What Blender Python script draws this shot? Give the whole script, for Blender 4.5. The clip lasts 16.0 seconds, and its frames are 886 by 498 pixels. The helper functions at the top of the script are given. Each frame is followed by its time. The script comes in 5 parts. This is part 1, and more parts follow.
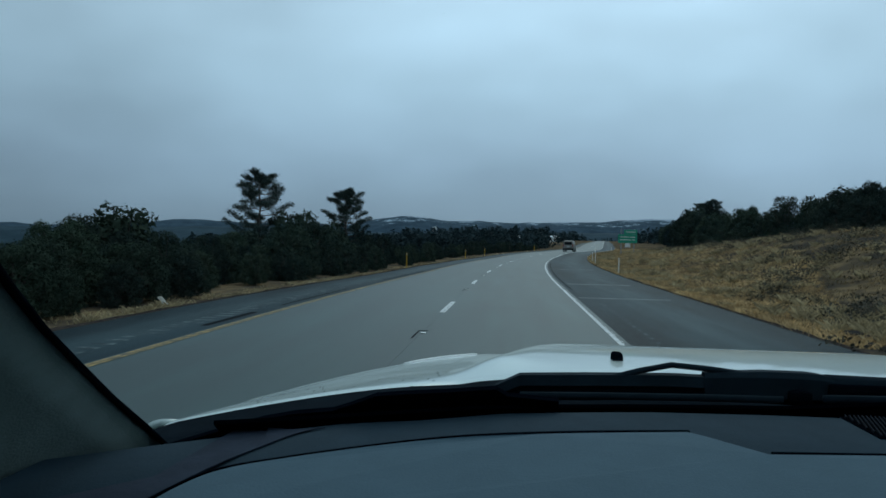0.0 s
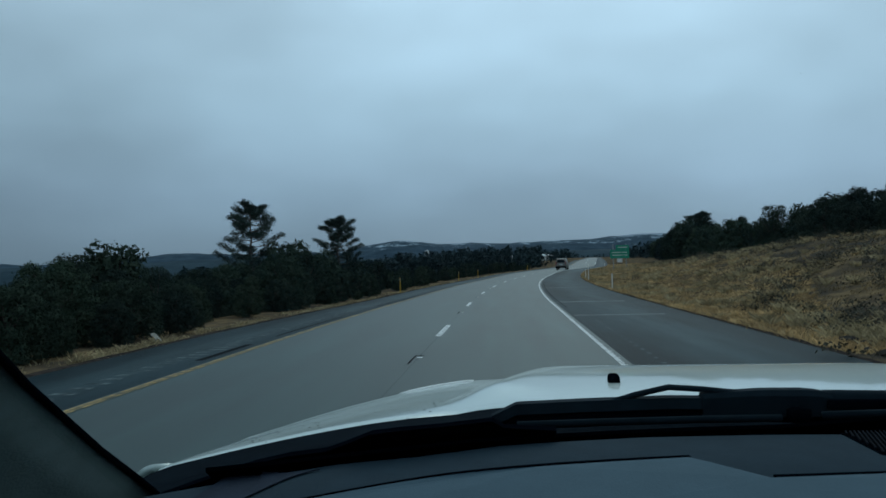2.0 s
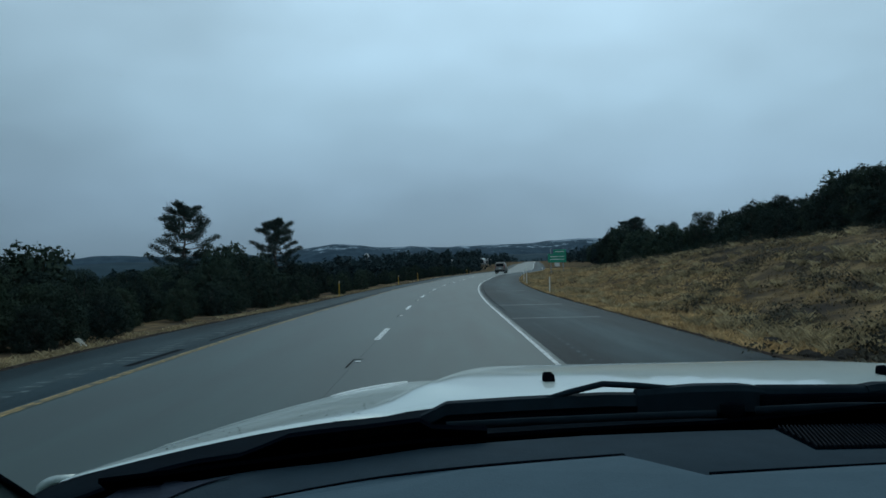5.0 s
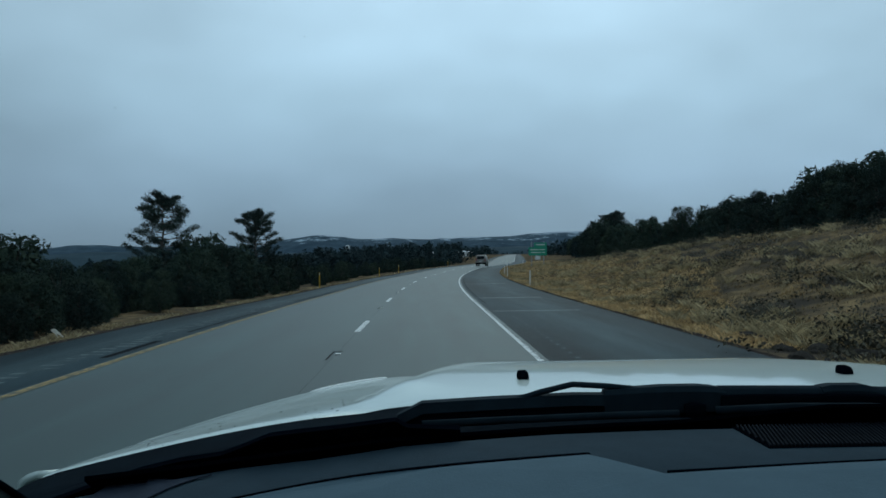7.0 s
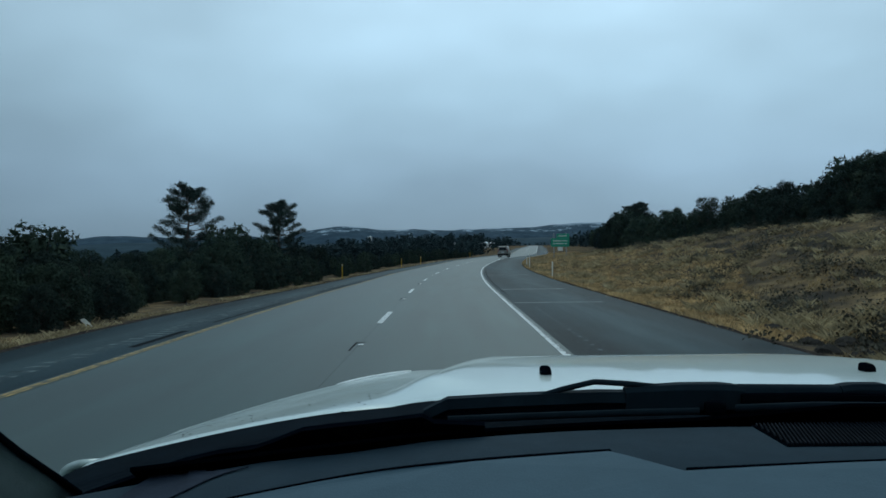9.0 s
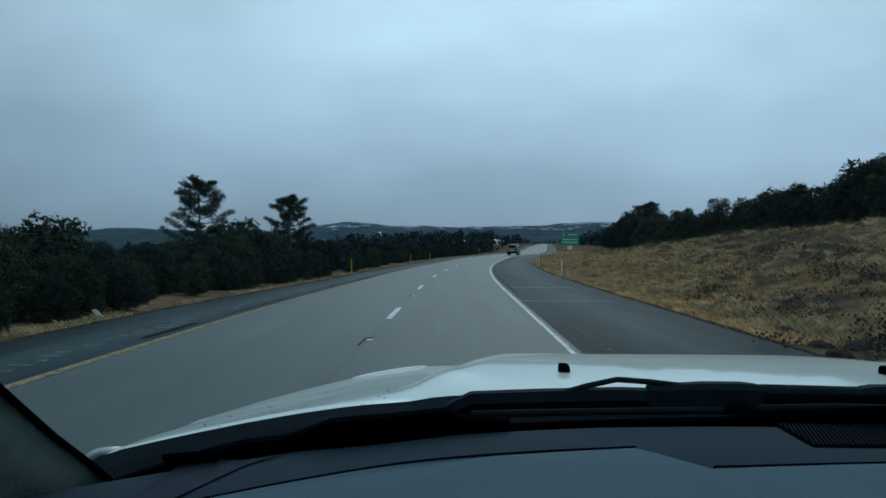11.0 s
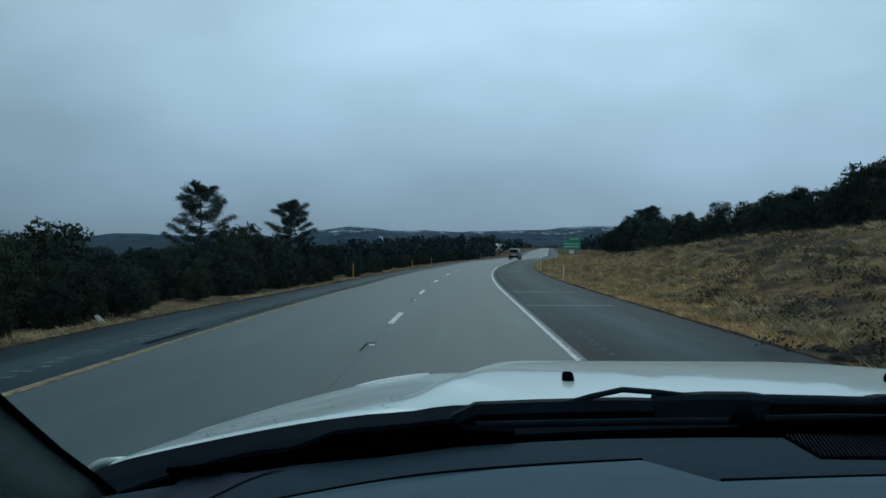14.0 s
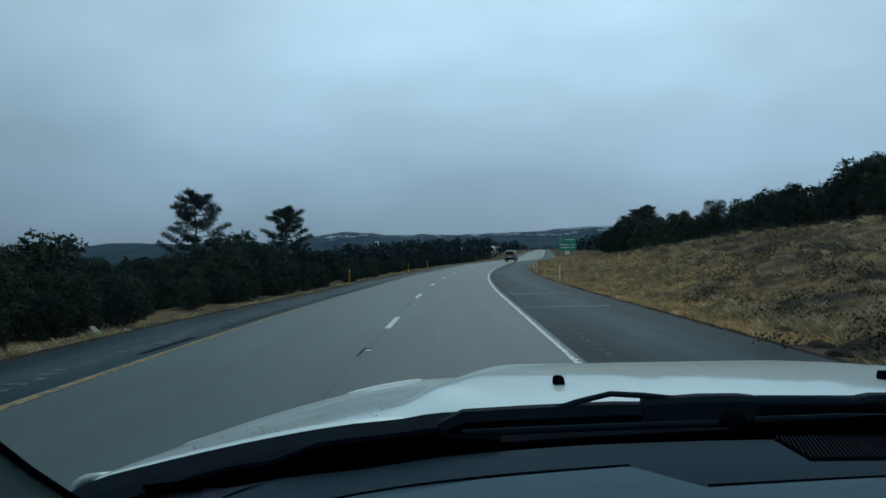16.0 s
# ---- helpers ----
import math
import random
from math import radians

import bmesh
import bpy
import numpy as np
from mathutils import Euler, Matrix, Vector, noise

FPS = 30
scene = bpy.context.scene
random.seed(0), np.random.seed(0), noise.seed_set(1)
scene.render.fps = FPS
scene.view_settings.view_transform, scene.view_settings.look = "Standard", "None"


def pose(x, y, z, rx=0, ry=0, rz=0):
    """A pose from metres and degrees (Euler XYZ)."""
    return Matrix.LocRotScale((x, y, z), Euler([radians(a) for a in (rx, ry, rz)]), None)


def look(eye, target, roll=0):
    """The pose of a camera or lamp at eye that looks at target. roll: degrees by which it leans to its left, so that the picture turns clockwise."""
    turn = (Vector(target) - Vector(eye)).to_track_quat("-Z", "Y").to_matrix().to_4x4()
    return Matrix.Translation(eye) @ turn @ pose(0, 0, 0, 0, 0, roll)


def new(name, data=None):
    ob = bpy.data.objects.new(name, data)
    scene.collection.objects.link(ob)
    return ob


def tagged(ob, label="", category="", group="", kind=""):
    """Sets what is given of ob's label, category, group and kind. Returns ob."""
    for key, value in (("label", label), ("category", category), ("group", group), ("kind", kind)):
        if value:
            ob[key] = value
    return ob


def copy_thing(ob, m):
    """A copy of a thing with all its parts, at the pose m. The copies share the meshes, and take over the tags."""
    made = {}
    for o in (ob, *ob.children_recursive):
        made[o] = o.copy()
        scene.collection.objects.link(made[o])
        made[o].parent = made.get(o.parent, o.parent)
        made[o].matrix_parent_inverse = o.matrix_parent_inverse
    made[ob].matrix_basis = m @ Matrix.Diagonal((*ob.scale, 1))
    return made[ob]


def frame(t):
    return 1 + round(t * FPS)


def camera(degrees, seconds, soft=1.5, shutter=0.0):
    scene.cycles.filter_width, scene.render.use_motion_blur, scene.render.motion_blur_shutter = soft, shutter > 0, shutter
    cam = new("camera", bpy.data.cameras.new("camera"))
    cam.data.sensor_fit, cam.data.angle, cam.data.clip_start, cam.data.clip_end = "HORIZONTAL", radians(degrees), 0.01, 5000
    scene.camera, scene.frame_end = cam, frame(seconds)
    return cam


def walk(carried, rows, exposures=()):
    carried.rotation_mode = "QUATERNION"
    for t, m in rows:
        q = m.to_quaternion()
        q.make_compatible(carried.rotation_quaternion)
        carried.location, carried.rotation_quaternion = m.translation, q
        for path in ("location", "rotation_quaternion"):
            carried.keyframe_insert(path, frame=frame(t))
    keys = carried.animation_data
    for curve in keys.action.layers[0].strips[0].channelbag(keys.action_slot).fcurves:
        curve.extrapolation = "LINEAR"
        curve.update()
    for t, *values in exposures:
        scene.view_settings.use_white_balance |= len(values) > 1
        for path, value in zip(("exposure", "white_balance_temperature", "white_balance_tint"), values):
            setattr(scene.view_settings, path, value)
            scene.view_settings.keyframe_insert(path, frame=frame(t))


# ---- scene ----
# A highway seen from the cab of a white pickup: the pickup, the road and all round it stand still,
# and the camera is carried about inside the cab.
cam = camera(65.0, 16.0, soft=1.6)
PATH = [
    (0.0, 0.0088, -0.0028, 1.6717, 5.765, -0.614, -1.136),
    (0.5, 0.0101, -0.0033, 1.6836, 4.491, -0.123, -0.545),
    (1.0, 0.0171, 0.0048, 1.6919, 3.212, 1.333, 0.601),
    (1.5, 0.0163, 0.0069, 1.6904, 3.961, 1.742, 0.875),
    (2.0, 0.0124, 0.0033, 1.6808, 5.173, 1.290, 1.387),
    (2.5, 0.0030, -0.0046, 1.6864, 3.750, 2.538, -0.015),
    (3.0, 0.0099, -0.0147, 1.6938, 1.945, 2.621, 0.311),
    (3.2, 0.0135, -0.0071, 1.6882, 0.680, 2.632, -0.124),
    (5.3, 0.0228, 0.0494, 1.6674, 0.253, 1.408, 1.236),
    (5.5, 0.0219, 0.0206, 1.6757, -0.157, 1.771, -0.140),
    (6.0, 0.0295, 0.0189, 1.6781, -0.528, 1.004, 1.621),
    (6.5, 0.0414, 0.0194, 1.6851, -1.900, 1.250, 1.860),
    (7.0, 0.0278, 0.0204, 1.6814, -1.329, 0.809, 0.766),
    (7.5, 0.0204, 0.0162, 1.6858, -1.431, 0.939, 1.174),
    (8.0, 0.0195, 0.0078, 1.6866, -0.606, 0.772, 1.324),
    (8.5, 0.0269, 0.0110, 1.6863, -0.454, -0.644, 0.265),
    (8.7, 0.0263, 0.0006, 1.6928, 0.359, 0.113, 0.852),
    (10.8, 0.0023, -0.0100, 1.6909, 0.983, -0.217, -0.122),
    (11.0, 0.0037, -0.0086, 1.6912, 1.236, -0.163, -0.211),
    (11.5, -0.0097, -0.0139, 1.6882, 2.883, -1.039, -1.012),
    (12.0, 0.0047, -0.0062, 1.6893, 1.536, 0.041, -0.893),
    (12.5, 0.0285, 0.0013, 1.6859, 0.224, -0.595, 0.354),
    (13.0, 0.0269, 0.0073, 1.6862, 0.033, -0.364, 0.311),
    (13.5, 0.0168, -0.0002, 1.7014, 0.034, 0.881, 0.325),
    (14.0, 0.0006, -0.0071, 1.6980, 1.363, 0.213, -0.061),
    (14.5, -0.0043, -0.0076, 1.6933, 2.463, 0.065, -0.360),
    (15.0, 0.0050, 0.0063, 1.7022, -0.234, 0.620, -0.159),
    (15.5, 0.0180, 0.0106, 1.6926, 0.046, -0.071, 1.141),
    (16.0, 0.0163, 0.0055, 1.7006, 1.046, 0.488, 1.111),
]
walk(cam, [(t, pose(x, y, z, 90 + pitch, roll, yaw)) for t, x, y, z, yaw, pitch, roll in PATH],
     exposures=((0.0, 0.0), (2.5, -0.14), (5.5, -0.10), (7.0, -0.05), (8.5, 0.04), (11.5, 0.04), (13.0, 0.10), (14.0, -0.02), (16.0, 0.0)))

# ---- world and light: a heavy overcast sky, brighter overhead than at the horizon ----
SKY = 1.0
world = bpy.data.worlds.new("overcast")
scene.world = world
world.use_nodes = True
wn, wl = world.node_tree.nodes, world.node_tree.links
wn.clear()
w_out = wn.new("ShaderNodeOutputWorld")
w_bg = wn.new("ShaderNodeBackground")
w_bg.inputs["Strength"].default_value = SKY
sky = wn.new("ShaderNodeTexSky")
sky.sky_type = "NISHITA"
sky.sun_disc = False
sky.sun_elevation, sky.sun_rotation = radians(38), radians(20)
w_co = wn.new("ShaderNodeTexCoord")
w_sep = wn.new("ShaderNodeSeparateXYZ")
w_ramp = wn.new("ShaderNodeValToRGB")
for pos, col in ((0.0, (0.181, 0.279, 0.372)), (0.03, (0.223, 0.337, 0.445)), (0.10, (0.273, 0.406, 0.535)),
                 (0.22, (0.372, 0.548, 0.690)), (0.36, (0.477, 0.680, 0.840)), (1.0, (0.623, 0.802, 0.950))):
    e = w_ramp.color_ramp.elements.new(pos)
    e.color = (*col, 1)
for e in list(w_ramp.color_ramp.elements):
    if sum(e.color[:3]) in (0.0, 3.0):
        w_ramp.color_ramp.elements.remove(e)
w_map = wn.new("ShaderNodeMapping")
w_map.inputs["Scale"].default_value = (0.9, 0.9, 2.1)
w_noise = wn.new("ShaderNodeTexNoise")
w_noise.inputs["Scale"].default_value = 2.4
w_noise.inputs["Detail"].default_value = 6
w_noise.inputs["Roughness"].default_value = 0.5
w_rng = wn.new("ShaderNodeMapRange")
w_rng.inputs["From Min"].default_value, w_rng.inputs["From Max"].default_value = 0.3, 0.7
w_rng.inputs["To Min"].default_value, w_rng.inputs["To Max"].default_value = 0.80, 1.16
w_mul = wn.new("ShaderNodeMix")
w_mul.data_type, w_mul.blend_type = "RGBA", "MULTIPLY"
w_mul.inputs["Factor"].default_value = 1.0
w_add = wn.new("ShaderNodeMix")
w_add.data_type, w_add.blend_type = "RGBA", "ADD"
w_add.inputs["Factor"].default_value = 0.002
wl.new(w_co.outputs["Generated"], w_sep.inputs[0])
wl.new(w_sep.outputs["Z"], w_ramp.inputs["Fac"])
wl.new(w_co.outputs["Generated"], w_map.inputs["Vector"])
wl.new(w_map.outputs["Vector"], w_noise.inputs["Vector"])
wl.new(w_noise.outputs["Fac"], w_rng.inputs["Value"])
wl.new(w_ramp.outputs["Color"], w_mul.inputs[6])
wl.new(w_rng.outputs["Result"], w_mul.inputs[7])
w_dot = wn.new("ShaderNodeVectorMath")
w_dot.operation = "DOT_PRODUCT"
w_dot.inputs[1].default_value = (0.25, 0.75, 0.61)
w_glow = wn.new("ShaderNodeMapRange")
w_glow.inputs["From Min"].default_value, w_glow.inputs["From Max"].default_value = 0.45, 1.0
w_glow.inputs["To Min"].default_value, w_glow.inputs["To Max"].default_value = 0.72, 1.25
w_side = wn.new("ShaderNodeMix")
w_side.data_type, w_side.blend_type = "RGBA", "MULTIPLY"
w_side.inputs["Factor"].default_value = 1.0
wl.new(w_co.outputs["Generated"], w_dot.inputs[0])
wl.new(w_dot.outputs["Value"], w_glow.inputs["Value"])
wl.new(w_mul.outputs[2], w_side.inputs[6])
wl.new(w_glow.outputs["Result"], w_side.inputs[7])
wl.new(w_side.outputs[2], w_add.inputs[6])
wl.new(sky.outputs["Color"], w_add.inputs[7])
wl.new(w_add.outputs[2], w_bg.inputs["Color"])
wl.new(w_bg.outputs["Background"], w_out.inputs["Surface"])
sun = new("sun", bpy.data.lights.new("sun", "SUN"))
sun.data.energy, sun.data.angle, sun.data.color = 0.5, radians(40), (0.90, 1.0, 0.92)
sun.matrix_world = look((0, 0, 0), (-0.14, -0.77, -0.62))
sun.location = (0, 0, 60)

# ---- materials ----
def material(name, col, rough=0.6, metal=0.0, col2=None, scale=8.0, bump=0.0, bump_scale=None, spec=0.5, coat=0.0, vary=0.0,
             big=None, big_scale=0.15, detail=8.0, stretch=(1, 1, 1), ramp=(0.38, 0.62), each=0.0, mottle=0.0):
    """A surface with two scales of colour change, fine relief and, with vary, a change from piece to piece."""
    m = bpy.data.materials.new(name)
    m.use_nodes = True
    n, l = m.node_tree.nodes, m.node_tree.links
    p = n["Principled BSDF"]
    p.inputs["Roughness"].default_value, p.inputs["Metallic"].default_value = rough, metal
    p.inputs["Specular IOR Level"].default_value = spec
    p.inputs["Coat Weight"].default_value = coat
    p.inputs["Coat Roughness"].default_value = 0.05
    co = n.new("ShaderNodeTexCoord")
    mp = n.new("ShaderNodeMapping")
    mp.inputs["Scale"].default_value = stretch
    l.new(co.outputs["Object"], mp.inputs["Vector"])
    nz = n.new("ShaderNodeTexNoise")
    nz.inputs["Scale"].default_value, nz.inputs["Detail"].default_value, nz.inputs["Roughness"].default_value = scale, detail, 0.62
    l.new(mp.outputs["Vector"], nz.inputs["Vector"])
    col2 = col2 or tuple(c * 0.75 for c in col)
    rp = n.new("ShaderNodeValToRGB")
    rp.color_ramp.elements[0].position, rp.color_ramp.elements[1].position = ramp
    rp.color_ramp.elements[0].color, rp.color_ramp.elements[1].color = (*col2, 1), (*col, 1)
    l.new(nz.outputs["Fac"], rp.inputs["Fac"])
    last = rp.outputs["Color"]
    if big:
        nb = n.new("ShaderNodeTexNoise")
        nb.inputs["Scale"].default_value, nb.inputs["Detail"].default_value = big_scale, 4
        l.new(mp.outputs["Vector"], nb.inputs["Vector"])
        rb = n.new("ShaderNodeValToRGB")
        rb.color_ramp.elements[0].position, rb.color_ramp.elements[1].position = 0.42, 0.62
        rb.color_ramp.elements[0].color, rb.color_ramp.elements[1].color = (0, 0, 0, 1), (1, 1, 1, 1)
        l.new(nb.outputs["Fac"], rb.inputs["Fac"])
        mx = n.new("ShaderNodeMix")
        mx.data_type = "RGBA"
        l.new(rb.outputs["Color"], mx.inputs[0])
        l.new(last, mx.inputs[6])
        mx.inputs[7].default_value = (*big, 1)
        last = mx.outputs[2]
    if vary:
        oi = n.new("ShaderNodeObjectInfo") if vary > 0 else n.new("ShaderNodeNewGeometry")
        hs = n.new("ShaderNodeHueSaturation")
        rg = n.new("ShaderNodeMapRange")
        rg.inputs["To Min"].default_value, rg.inputs["To Max"].default_value = 1 - abs(vary), 1 + abs(vary)
        l.new(oi.outputs["Random" if vary > 0 else "Random Per Island"], rg.inputs["Value"])
        l.new(rg.outputs["Result"], hs.inputs["Value"])
        l.new(last, hs.inputs["Color"])
        last = hs.outputs["Color"]
    if mottle:
        mo, ms, mr, mh = n.new("ShaderNodeTexNoise"), n.new("ShaderNodeMapping"), n.new("ShaderNodeMapRange"), n.new("ShaderNodeHueSaturation")
        ms.inputs["Scale"].default_value = (1, 0.22, 1)
        mo.inputs["Scale"].default_value, mo.inputs["Detail"].default_value, mo.inputs["Roughness"].default_value = 0.55, 7, 0.6
        mr.inputs["From Min"].default_value, mr.inputs["From Max"].default_value = 0.32, 0.68
        mr.inputs["To Min"].default_value, mr.inputs["To Max"].default_value = 1 - mottle, 1 + mottle * 0.8
        l.new(co.outputs["Object"], ms.inputs["Vector"])
        l.new(ms.outputs["Vector"], mo.inputs["Vector"])
        l.new(mo.outputs["Fac"], mr.inputs["Value"])
        l.new(mr.outputs["Result"], mh.inputs["Value"])
        l.new(last, mh.inputs["Color"])
        last = mh.outputs["Color"]
    if each:
        ob_i, sh, hr, vr = n.new("ShaderNodeObjectInfo"), n.new("ShaderNodeHueSaturation"), n.new("ShaderNodeMapRange"), n.new("ShaderNodeMapRange")
        hr.inputs["To Min"].default_value, hr.inputs["To Max"].default_value = 0.44, 0.53
        vr.inputs["To Min"].default_value, vr.inputs["To Max"].default_value = 1 + each, 1 - each * 0.6
        l.new(ob_i.outputs["Random"], hr.inputs["Value"])
        l.new(ob_i.outputs["Random"], vr.inputs["Value"])
        l.new(hr.outputs["Result"], sh.inputs["Hue"])
        l.new(vr.outputs["Result"], sh.inputs["Value"])
        l.new(last, sh.inputs["Color"])
        last = sh.outputs["Color"]
    l.new(last, p.inputs["Base Color"])
    if bump:
        bz = n.new("ShaderNodeTexNoise")
        bz.inputs["Scale"].default_value, bz.inputs["Detail"].default_value = bump_scale or scale * 3, 6
        l.new(co.outputs["Object"], bz.inputs["Vector"])
        bp = n.new("ShaderNodeBump")
        bp.inputs["Strength"].default_value, bp.inputs["Distance"].default_value = bump, 0.02
        l.new(bz.outputs["Fac"], bp.inputs["Height"])
        l.new(bp.outputs["Normal"], p.inputs["Normal"])
    return m


M_CONCRETE = material("road concrete", (0.026, 0.063, 0.060), 0.52, spec=0.255, col2=(0.010, 0.029, 0.028), scale=1.6, bump=0.10, bump_scale=60,
                      big=(0.017, 0.044, 0.043), big_scale=0.22, stretch=(1, 0.05, 1), detail=6, ramp=(0.34, 0.66), mottle=0.34)
M_ASPHALT = material("shoulder asphalt", (0.0044, 0.0150, 0.0190), 0.55, spec=0.034, col2=(0.0026, 0.0080, 0.0110), scale=6, bump=0.2, bump_scale=70,
                     big=(0.0100, 0.0270, 0.0340), big_scale=0.30, stretch=(1, 0.12, 1), mottle=0.45)


def worn_across(m, stops, dust):
    """Wear and dust that follow the wheels: stops give how much of it lies at each share of a band's width."""
    n, l = m.node_tree.nodes, m.node_tree.links
    p = next(q for q in n if q.type == "BSDF_PRINCIPLED")
    old = p.inputs["Base Color"].links[0].from_socket
    at, rp, nz, co, mp, mul, mx = (n.new(k) for k in ("ShaderNodeAttribute", "ShaderNodeValToRGB", "ShaderNodeTexNoise", "ShaderNodeTexCoord", "ShaderNodeMapping", "ShaderNodeMath", "ShaderNodeMix"))
    at.attribute_name = "across"
    rp.color_ramp.interpolation = "B_SPLINE"
    while len(rp.color_ramp.elements) < len(stops):
        rp.color_ramp.elements.new(0.5)
    for e, (x, a) in zip(rp.color_ramp.elements, stops):
        e.position, e.color = x, (a, a, a, 1)
    mp.inputs["Scale"].default_value = (1, 0.10, 1)
    nz.inputs["Scale"].default_value, nz.inputs["Detail"].default_value = 2.2, 5
    mul.operation, mul.use_clamp = "MULTIPLY_ADD", True
    mul.inputs[2].default_value = -0.12
    mx.data_type = "RGBA"
    scale = n.new("ShaderNodeMath")
    scale.operation = "MULTIPLY"
    scale.inputs[1].default_value = 2.2
    l.new(at.outputs["Fac"], rp.inputs["Fac"])
    l.new(co.outputs["Object"], mp.inputs["Vector"])
    l.new(mp.outputs["Vector"], nz.inputs["Vector"])
    l.new(nz.outputs["Fac"], scale.inputs[0])
    l.new(rp.outputs["Color"], mul.inputs[0])
    l.new(scale.outputs["Value"], mul.inputs[1])
    l.new(mul.outputs["Value"], mx.inputs[0])
    l.new(old, mx.inputs[6])
    mx.inputs[7].default_value = (*dust, 1)
    l.new(mx.outputs[2], p.inputs["Base Color"])


worn_across(M_ASPHALT, ((0.0, 0.05), (0.22, 0.05), (0.42, 0.45), (0.60, 0.50), (0.85, 0.12), (1.0, 0.05)), (0.050, 0.083, 0.090))
worn_across(M_CONCRETE, ((0.0, 0.30), (0.18, 0.55), (0.35, 0.20), (0.52, 0.65), (0.72, 0.15), (1.0, 0.35)), (0.0075, 0.0210, 0.0210))
M_WHITE_LINE = material("white road paint", (0.52, 0.55, 0.54), 0.6, col2=(0.15, 0.17, 0.17), scale=9, ramp=(0.40, 0.50))
M_YELLOW_LINE = material("yellow road paint", (0.42, 0.290, 0.115), 0.7, spec=0.1, col2=(0.105, 0.105, 0.082), scale=6, ramp=(0.40, 0.60))
M_TAR = material("tar seal", (0.012, 0.014, 0.016), 0.95, spec=0.03, scale=12)
M_GROUND = material("dry ground", (0.215, 0.150, 0.080), 0.95, spec=0.0, col2=(0.080, 0.061, 0.042), scale=1.8, bump=0.9, bump_scale=5,
                    big=(0.050, 0.043, 0.036), big_scale=0.40)
M_GRASS = material("dry grass", (0.52, 0.350, 0.165), 0.9, col2=(0.195, 0.140, 0.080), scale=0.55, big=(0.090, 0.080, 0.060), big_scale=0.26, vary=-0.28, spec=0.1)
M_PALE = material("pale dry grass", (0.54, 0.43, 0.25), 0.9, col2=(0.25, 0.195, 0.112), scale=0.7, vary=-0.4, spec=0.05)
M_SHRUB = material("sage shrub", (0.128, 0.122, 0.090), 0.9, col2=(0.050, 0.048, 0.038), scale=1.5, vary=-0.35, spec=0.1)
M_ROCK = material("dark rock", (0.046, 0.040, 0.034), 0.95, spec=0.05, col2=(0.022, 0.020, 0.018), scale=6, bump=0.6, bump_scale=14, vary=0.3)
M_LEAF = material("juniper foliage", (0.038, 0.053, 0.041), 0.95, col2=(0.018, 0.030, 0.025), scale=0.9, vary=-0.12, spec=0.0, each=0.45)
M_NEEDLE = material("pine foliage", (0.047, 0.068, 0.058), 0.95, col2=(0.024, 0.038, 0.034), scale=0.9, vary=-0.3, spec=0.0)
M_BARK = material("bark", (0.085, 0.072, 0.060), 0.95, col2=(0.040, 0.035, 0.030), scale=9, bump=0.5, bump_scale=20, stretch=(1, 1, 0.3))
# Far foliage shifted towards blue: aerial haze is put into the colour.
M_HAZED_FOREST = material("hazed far forest", (0.026, 0.044, 0.047), 0.95, col2=(0.015, 0.028, 0.031), scale=0.03, spec=0.1, vary=-0.3)
M_PAINT = material("white car paint", (0.475, 0.565, 0.535), 0.40, col2=(0.430, 0.515, 0.487), scale=3.0, coat=0.8, spec=0.5)
M_BLACK = material("black plastic", (0.0017, 0.0030, 0.0052), 0.9, spec=0.0, col2=(0.0013, 0.0022, 0.0040), scale=40, bump=0.1, bump_scale=300)
M_RUBBER = material("wiper rubber", (0.0090, 0.0175, 0.0240), 0.75, spec=0.03, scale=30)
M_COWL = material("weathered cowl plastic", (0.0030, 0.0074, 0.0115), 0.8, spec=0.01, col2=(0.0020, 0.0052, 0.0082), scale=18, bump=0.15, bump_scale=90)
M_DASH = material("charcoal dash skin", (0.0200, 0.0370, 0.0495), 0.85, spec=0.05, col2=(0.0180, 0.0330, 0.0440), scale=30, bump=0.12, bump_scale=420)
M_PAD = material("grey dash pad", (0.054, 0.096, 0.122), 0.8, spec=0.10, col2=(0.049, 0.088, 0.112), scale=25, bump=0.10, bump_scale=420)
M_TRIM = material("grey pillar trim", (0.185, 0.250, 0.240), 0.9, spec=0.05, col2=(0.165, 0.222, 0.214), scale=40, bump=0.2, bump_scale=350)
M_YELLOW = material("yellow plastic", (0.62, 0.36, 0.02), 0.5, scale=6)
M_POSTWHITE = material("white plastic", (0.86, 0.83, 0.74), 0.5, scale=6)
M_REFLECT = material("reflector", (0.75, 0.75, 0.7), 0.2, scale=30)
M_SIGN = material("green sign sheet", (0.007, 0.28, 0.17), 0.45, col2=(0.006, 0.25, 0.15), scale=2)
M_SIGNWHITE = material("white sign sheet", (0.75, 0.77, 0.76), 0.45, scale=3)
M_STEEL = material("galvanised steel", (0.35, 0.37, 0.38), 0.5, metal=0.6, scale=8)
M_VAN = material("beige van body", (0.24, 0.225, 0.20), 0.5, col2=(0.20, 0.19, 0.17), scale=1.5)
M_GLASSDARK = material("dark window glass", (0.015, 0.017, 0.02), 0.08, scale=2)
M_RED = material("red lamp lens", (0.30, 0.02, 0.02), 0.3, scale=5)
M_TYRE = material("tyre rubber", (0.02, 0.02, 0.02), 0.8, scale=20)
M_WALL = material("white house wall", (0.72, 0.72, 0.70), 0.8, scale=0.8)
M_ROOF = material("pale metal roof", (0.62, 0.65, 0.67), 0.6, scale=0.6)
M_HEAD = material("headliner cloth", (0.22, 0.23, 0.23), 0.95, scale=60)


